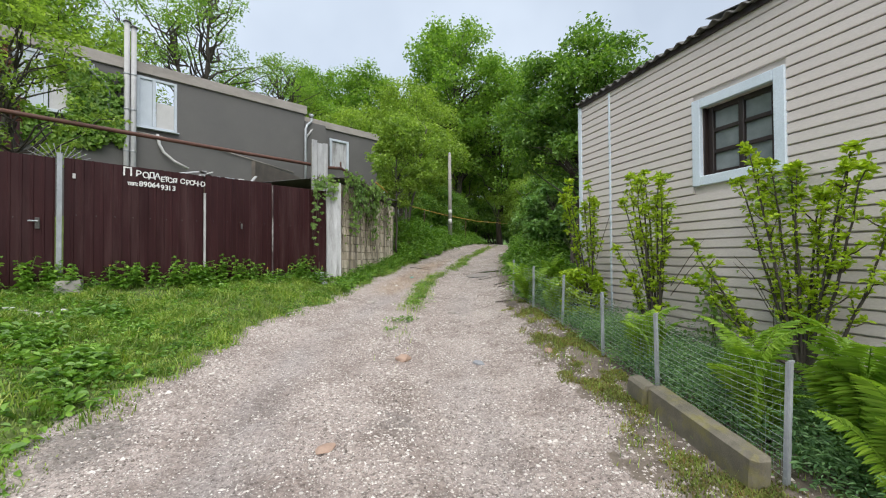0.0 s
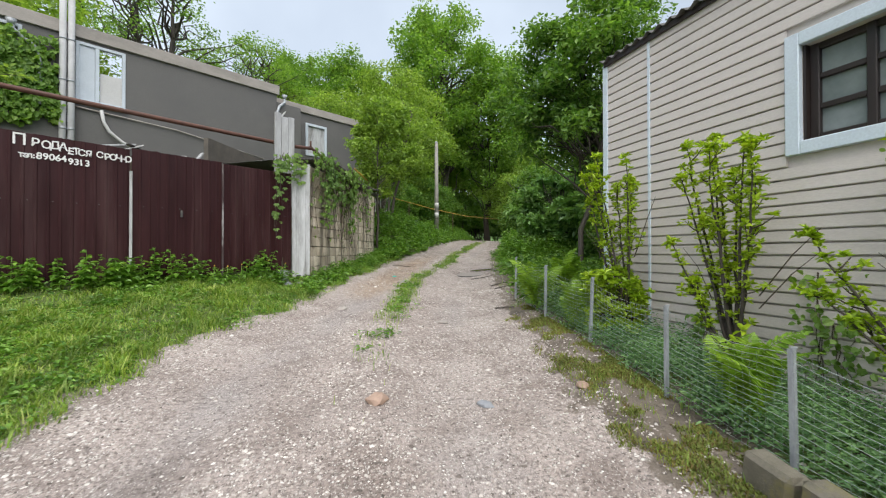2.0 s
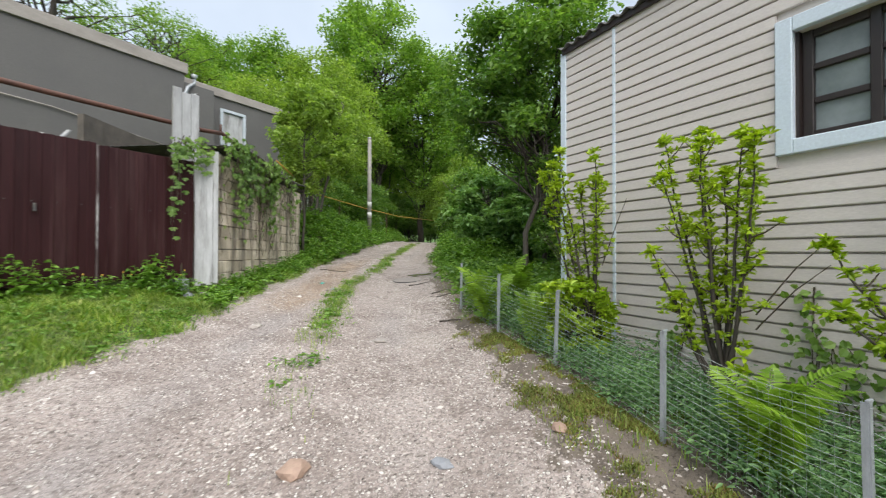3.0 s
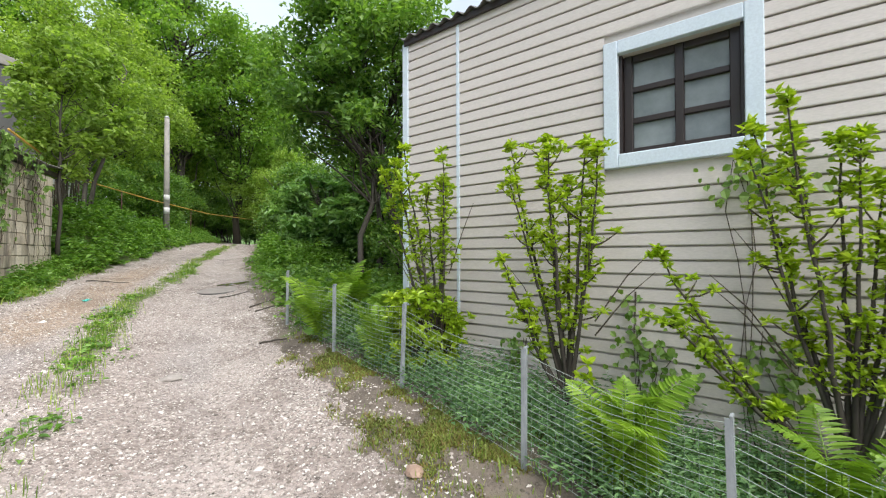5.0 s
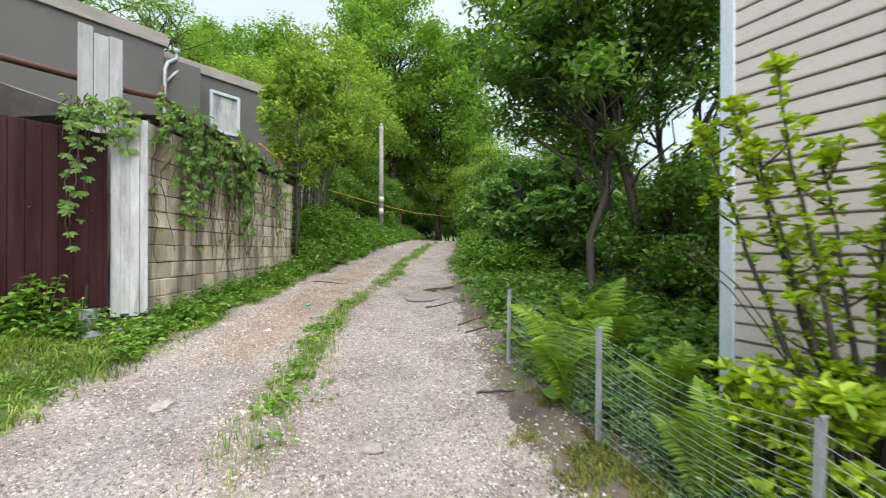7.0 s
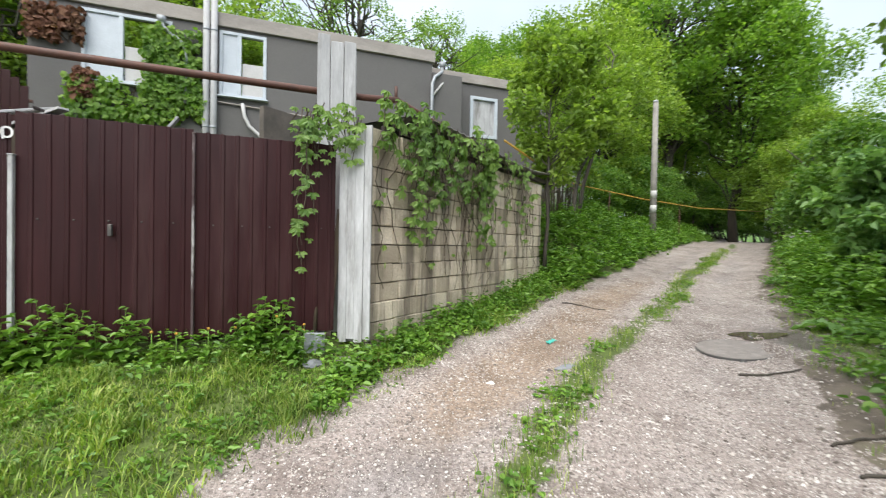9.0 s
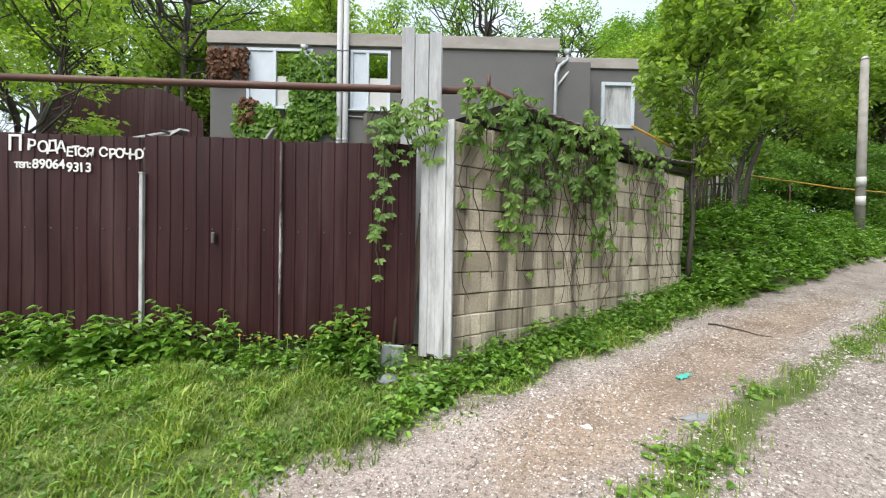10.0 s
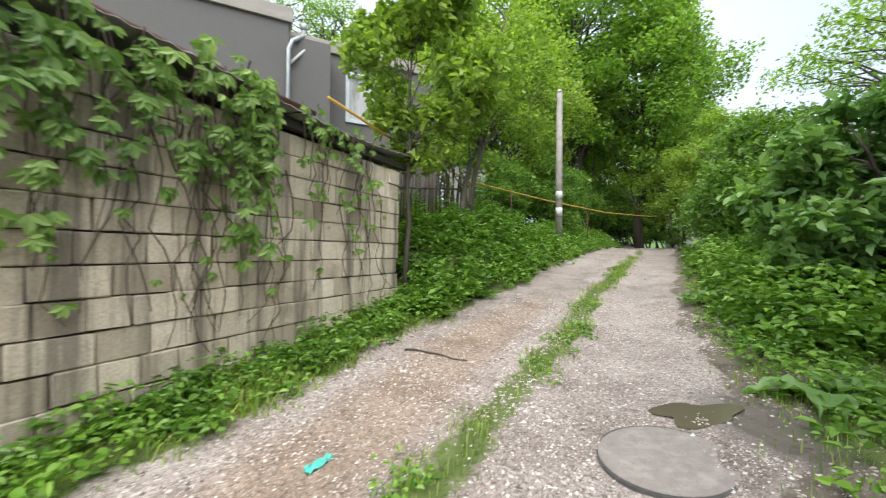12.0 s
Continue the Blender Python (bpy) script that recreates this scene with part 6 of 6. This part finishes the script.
stuff("gravel", "loose pale limestone gravel on the track", "gravel", v, f, PEBBLE)
v, f = stones(2600, road_keep, 0.012, 0.036, -2.4, 7.5, 0.8, 17.0, 3.0)
stuff("road_stones", "scattered fist-sized pale stones on the track", "stones", v, f, PEBBLE)


def rock(x, y, sx, sy, sz, seed, label, mat):
    r = random.Random(seed)
    bm = bmesh.new()
    bmesh.ops.create_icosphere(bm, subdivisions=2, radius=1.0)
    for v2 in bm.verts:
        n2 = noise.noise(v2.co * 1.3 + Vector((seed, 0, 0))) * 0.35
        v2.co = Vector((v2.co.x * sx, v2.co.y * sy, max(v2.co.z, -0.3) * sz)) * (1 + n2)
    thing("rock", label, "rock", pose(x, y, float(land(x, y)) + sz * 0.12, 0, 0, r.uniform(0, 180)), "rocks on the track", data=from_bm("rock", bm, mat))


REDROCK = surface("reddish_stone", (0.30, 0.20, 0.15), (0.42, 0.30, 0.23), (0.2, 0.16, 0.13), 18, 120, bump=0.5, stains=0.4)
GREYROCK = surface("grey_stone", (0.19, 0.20, 0.22), (0.30, 0.31, 0.33), (0.15, 0.14, 0.13), 18, 120, bump=0.5, stains=0.4)
for i, (x, y, a, b, c, m, l) in enumerate((
    (1.06, 4.56, 0.10, 0.075, 0.05, REDROCK, "rounded reddish stone set in the gravel"),
    (0.22, 3.0, 0.08, 0.06, 0.02, REDROCK, "flat pinkish stone in the gravel"),
    (1.85, 4.35, 0.07, 0.05, 0.03, GREYROCK, "flat bluish-grey stone in the gravel"),
    (2.30, 6.70, 0.09, 0.07, 0.03, STONE, "pale stone set in the gravel"),
    (1.10, 7.75, 0.10, 0.07, 0.03, STONE, "flat pale stone in the rut"),
    (2.55, 9.82, 0.13, 0.05, 0.02, GREYROCK, "flat grey slab fragment on the track"),
    (2.62, 4.20, 0.06, 0.05, 0.04, REDROCK, "tan stone on the mossy verge"),
    (2.36, 1.45, 0.10, 0.07, 0.05, GREYROCK, "grey stone by the kerb's end"),
    (2.52, 1.42, 0.08, 0.06, 0.05, REDROCK, "brownish stone by the kerb's end"),
    (0.62, 9.42, 0.09, 0.06, 0.05, GREYROCK, "grey brick fragment by the pier"),
    (0.30, 9.30, 0.10, 0.06, 0.05, GREYROCK, "grey stone among the weeds by the pier"),
)):
    rock(x, y, a, b, c, i + 3, l, m)
slab = thing("concrete_lump", "broken concrete lump at the gate's foot", "concrete lump", pose(-3.25, 7.35, float(land(-3.25, 7.35)) + 0.06, 3, -4, 20))
bm = box((0.3, 0.2, 0.2), (0, 0, 0), 0.02)
for v2 in bm.verts:
    v2.co += Vector((random.uniform(-0.02, 0.02), random.uniform(-0.02, 0.02), random.uniform(-0.02, 0.02)))
part("lump", bm, CONCRETE, slab)


BRICKRED = surface("red_brick", (0.24, 0.075, 0.05), (0.34, 0.12, 0.08), (0.16, 0.09, 0.07), 16, 110, bump=0.6, stains=0.5)


def loose_brick(name, label, category, x, y, size, turn, tilt, mat):
    bm = box(size, (0, 0, 0), 0.012)
    for v2 in bm.verts:
        v2.co += Vector((random.uniform(-0.008, 0.008), random.uniform(-0.008, 0.008), random.uniform(-0.006, 0.006)))
    thing(name, label, category, pose(x, y, float(land(x, y)) + size[2] * 0.3, tilt, 3, turn), data=from_bm(name, bm, mat))


loose_brick("brick", "broken red brick lying in the grass by the pier", "brick", 0.72, 9.55, (0.2, 0.11, 0.06), 25, 6, BRICKRED)
loose_brick("paving_slab", "grey slab fragment lying in the grass by the pier", "slab", 0.56, 9.52, (0.26, 0.16, 0.05), 40, -5, CONCRETE)
for x, y, w, turn in ((-3.05, 6.22, 0.16, 20), (-3.2, 6.32, 0.12, 70), (-2.85, 6.4, 0.1, 110), (-3.38, 6.38, 0.14, 150), (-2.95, 6.3, 0.08, 5)):
    loose_brick("rubble_piece", "pale piece of rubble on bare soil near the gate", "rubble", x, y, (w, w * 0.7, 0.05), turn, 8, WHITEWALL)


def stick(x, y, length, turn, bend, label="dark crooked stick lying on the track"):
    t = np.linspace(0, 1, 9)
    px2 = (t - 0.5) * length
    py2 = bend * np.sin(t * 3.4) + 0.01 * np.sin(t * 14)
    a = radians(turn)
    wx, wy = x + px2 * math.cos(a) - py2 * math.sin(a), y + px2 * math.sin(a) + py2 * math.cos(a)
    p = drop_on(wx, wy, 0.012)
    p = p - p[0]
    ob = thing("stick", label, "stick", pose(float(wx[0]), float(wy[0]), float(land(wx[0], wy[0])) + 0.012), "sticks on the track")
    part("twig", tube_mesh("twig", [(p, np.linspace(0.011, 0.005, 9))], BARK, 6), None, ob)


stick(3.12, 12.25, 0.62, -18, 0.05)
stick(4.35, 9.95, 0.55, 4, -0.05)
stick(4.15, 8.7, 0.35, 5, 0.03)
stick(4.05, 8.35, 0.3, -8, 0.02)
stick(3.35, 6.9, 0.3, -40, 0.02)
rag = thing("plastic_scrap", "crumpled turquoise plastic scrap trodden into the gravel", "litter", pose(2.50, 10.62, float(land(2.50, 10.62)) + 0.01, 6, 0, 60))
bm = bmesh.new()
bmesh.ops.create_grid(bm, x_segments=7, y_segments=4, size=0.5)
for v2 in bm.verts:
    v2.co = Vector((v2.co.x * 0.2 + 0.012 * math.sin(v2.co.y * 9), v2.co.y * 0.06, 0.012 * math.sin(v2.co.x * 17 + v2.co.y * 11)))
SCRAP = surface("turquoise_plastic", (0.05, 0.36, 0.30), (0.09, 0.48, 0.40), (0.1, 0.3, 0.26), 20, 90, bump=0.1)
part("scrap", bm, SCRAP, rag)

# ---- odds and ends over the gate ----
for i, (sx, z, l, w, tilt, turn, m) in enumerate(((-0.25, 2.82, 0.75, 0.16, 14, 10, WHITEPAINT), (-0.05, 2.78, 0.6, 0.12, 22, -15, WHITEWALL), (0.22, 2.80, 0.5, 0.10, -18, 20, DARKWOOD_AND_SHADE), (0.95, 2.80, 0.35, 0.10, 55, 0, WHITEPAINT))):
    c = gate_point(sx, 0.32, z)
    b = thing("debris_board", "broken pale board heaped behind the gate", "board", pose(*c, 8, -tilt, 28.4 + turn), "boards heaped behind the gate")
    part("plank", box((l, w, 0.022), (0, 0, 0.03), 0.003), m, b)
rack = thing("scrap_stack", "stack of rubble and crates behind the gate", "rubble stack", pose(*gate_point(0.3, 0.75, 0.9), 0, 0, 28.4))
part("crate", box((2.2, 0.9, 1.85), (0, 0, 0.925), 0.03), STEM, rack)
bag = thing("white_bag", "crumpled white plastic bag on the heap", "bag", pose(*gate_point(0.75, 0.4, 2.80)))
bm = bmesh.new()
bmesh.ops.create_icosphere(bm, subdivisions=2, radius=0.11)
for v2 in bm.verts:
    v2.co *= 1 + 0.35 * noise.noise(v2.co * 14)
    v2.co.z *= 0.75
part("bag_body", bm, WHITEWALL, bag)
spray = thing("wire_spray", "fan of white wire spokes above the fence", "wire fan", pose(*gate_point(-1.9, 0.5, 2.78), 0, 0, 28.4))
for i in range(14):
    a = radians(8 + 12 * i)
    part("spoke", tube_mesh("spoke", [([(0, 0, 0), (-0.42 * math.cos(a), 0.05 * math.sin(i), 0.33 * math.sin(a))], 0.004)], PIPEWHITE, 5), None, spray)
part("stalk", tube_mesh("stalk", [([(0, 0, -1.9), (0, 0, 0.02)], 0.015)], GALV, 6), None, spray)

# ---- wooded hill far beyond ----
HILL = foliage("far_woodland", (0.05, 0.11, 0.03), (0.08, 0.15, 0.04), (0.12, 0.2, 0.06), 0.9, 0.0)
hx, hy = np.meshgrid(np.linspace(-260, 320, 120), np.linspace(120, 420, 40))
hz = 46 * np.exp(-(((hx + 120) / 130) ** 2) - ((hy - 300) / 90) ** 2) + 22 * np.exp(-(((hx - 140) / 160) ** 2) - ((hy - 330) / 80) ** 2) + 2.2 * waves(hx * 0.11, hy * 0.13) + rng.normal(0, 1.0, hx.shape) - 1.5
i = np.arange(39)[:, None] * 120 + np.arange(119)[None]
tagged(new("backdrop_hill", mesh_from("backdrop_hill", np.stack([hx, hy, hz], -1).reshape(-1, 3), np.stack([i, i + 1, i + 121, i + 120], -1).reshape(-1, 4), HILL)), "hazy wooded hill in the distance", "hill", kind="structure")

# ---- behind the bank ----
sticks = thing("stick_fence", "old fence of brown upright sticks behind the bank", "fence")
for i in range(34):
    t = i / 33
    x, y = 2.35 + 1.5 * t, 15.4 + 3.4 * t
    g = float(land(x, y))
    h = random.uniform(1.1, 1.5)
    part("stake", tube_mesh("stake", [([(x, y, g - 0.1), (x + random.uniform(-0.04, 0.04), y + random.uniform(-0.03, 0.03), g + h * 0.5), (x + random.uniform(-0.08, 0.08), y, g + h)], (0.022, 0.02, 0.012))], STEM, 5), None, sticks)
part("rail", tube_mesh("rail", [([(2.35, 15.4, float(land(2.35, 15.4)) + 0.9), (3.85, 18.8, float(land(3.85, 18.8)) + 0.9)], 0.02)], STEM, 5), None, sticks)
sheet_g = float(land(4.1, 20.1))
hut = thing("hut", "small whitewashed hut with a sheet roof behind the trees", "hut", pose(4.0, 20.6, sheet_g - 0.1, 0, 0, 20))
part("wall", box((0.9, 0.7, 2.0), (0, 0, 1.0), 0.01), WHITEWALL, hut)
part("roof", box((1.1, 0.95, 0.05), (0, 0, 2.04), 0.008), SLATE, hut)
far_house = thing("far_house", "pale house glimpsed beyond the end of the track", "house", pose(21.2, 38.0, 2.3, 0, 0, -28))
part("wall", box((2.6, 2.6, 3.6), (0, 0, 1.8), 0.02), WHITEWALL, far_house)
part("roof", box((3.0, 3.0, 0.2), (0, 0, 3.7), 0.03), SLATE, far_house)
for x in (-0.6, 0.6):
    w = part("window", box((0.6, 0.06, 1.1), (x, -1.31, 1.9), 0.01), GLASS, far_house)
    part("window_frame", box((0.7, 0.04, 0.08), (x, -1.33, 2.5), 0.005), PVC, w)


def siding_creeper(label, spots, n, name="wall_creeper"):
    """A few leaves and stems clinging to the siding."""
    ob = thing(name, label, "creeper", group="creepers on the siding")
    at, vines = [], []
    for y, z0, z1, w in spots:
        k = n // len(spots)
        p = np.stack([np.full(k, WX - 0.04) - rng.uniform(0, 0.06, k), y + rng.normal(0, w, k), rng.uniform(z0, z1, k)], 1)
        at.append(p)
        for _ in range(3):
            zz = np.linspace(float(land(WX - 0.05, y)) - 0.05, z1, 7)
            vines.append((np.stack([np.full(7, WX - 0.035), y + np.cumsum(rng.normal(0, w * 0.25, 7)), zz], 1), 0.003))
    at = np.concatenate(at)
    m = len(at)
    nor = unit(np.tile([[-1.0, 0, 0.3]], (m, 1)) + rng.normal(0, 0.3, (m, 3)))
    ls = rng.uniform(0.035, 0.07, m)
    v, q = leaf_arrays(at, unit(rng.normal(0, 0.6, (m, 3)) + np.array([[0, 0, -0.5]])), nor, ls, ls * 0.8, 0.06, 0.1)
    tagged(part("foliage", mesh_from("foliage", v, q, LEAF_IVY), None, ob), kind="stuff")
    v, q = tubes(vines, 4)
    tagged(part("vine_stem", mesh_from("vine_stem", v, q, STEM, True), None, ob), kind="stuff")


siding_creeper("thin creeper clinging to the beige siding beside the shrub", [(3.38, 0.45, 1.15, 0.10), (3.3, 0.4, 0.8, 0.14)], 150)
siding_creeper("small leafy creeper under the window on the siding", [(2.72, 1.75, 2.0, 0.14), (2.62, 0.5, 0.95, 0.1)], 170)
siding_creeper("young leaf shoots at the foot of the siding", [(4.35, 0.4, 0.72, 0.06)], 40)
x, y = scatter(20000, 0.2, 9.0, 4.5, 20.0, lambda x, y: median_keep(x, y) * smooth(waves(x * 1.9, y * 2.2), -0.1, 0.4))
v, q = leafy(x, y, 0.01, 0.09, 6, 0.025, 0.07, 0.7)
stuff("median_weeds", "low leafy weeds between the wheel ruts", "weeds", v, q, LEAF_WEED)

# shovel and dandelion stalks by the gate's end
shovel = thing("shovel", "worn shovel leaning by the pier, blade in the weeds", "shovel", pose(0.20, 9.50, float(land(0.20, 9.50)) + 0.02, -8, 3, 28))
part("handle", tube_mesh("handle", [([(0, 0, 0.1), (0, 0.02, 0.7), (0.01, 0.02, 1.3)], 0.017)], STEM, 8), None, shovel, "weathered wooden handle")
part("blade", box((0.2, 0.02, 0.22), (0, -0.02, 0.05), 0.008), GALV, shovel, "grey steel blade")
for i in range(9):
    sx = cr.uniform(-1.6, 2.2)
    p = gate_point(sx, -cr.uniform(0.1, 0.35), 0)
    g = float(land(p[0], p[1]))
    h = cr.uniform(0.25, 0.5)
    d = thing("dandelion", "thin dandelion stalk with a closed yellow head", "flower", pose(p[0], p[1], g - 0.01), "dandelion stalks by the gate")
    part("stalk", tube_mesh("stalk", [([(0, 0, 0), (0.01, 0.01, h * 0.5), (0.02, 0, h)], 0.004)], LEAF_WEED, 5), None, d)
    bm = bmesh.new()
    bmesh.ops.create_icosphere(bm, subdivisions=1, radius=0.013)
    part("head", bm, YELLOW, d, at=pose(0.02, 0, h))
x, y = scatter(1200, 5.6, 10.0, 11.8, 19.0, lambda x, y: smooth(lane(x, y) + 0.05 * waves(x * 2, y * 2), 1.14, 1.3) * (1 - smooth(lane(x, y), 1.7, 2.3)))
v, q = leafy(x, y, 0.3, 0.85, 26, 0.07, 0.14, 0.7, spread=0.1)
stuff("rank_weeds", "rank knee-high weeds below the dark bushes", "weeds", v, q, LEAF_WEED)
x, y = scatter(700, 3.6, 6.4, 6.0, 9.5, lambda x, y: smooth(lane(x, y) + 0.05 * waves(x * 2, y * 2), 1.08, 1.2) * np.where((y > 5.9) | (x < WX - 0.1), 1, 0))
v, q = leafy(x, y, 0.15, 0.55, 24, 0.06, 0.13, 0.7, spread=0.09)
stuff("undergrowth", "leafy undergrowth at the corner of the siding house", "weeds", v, q, LEAF_DARK)
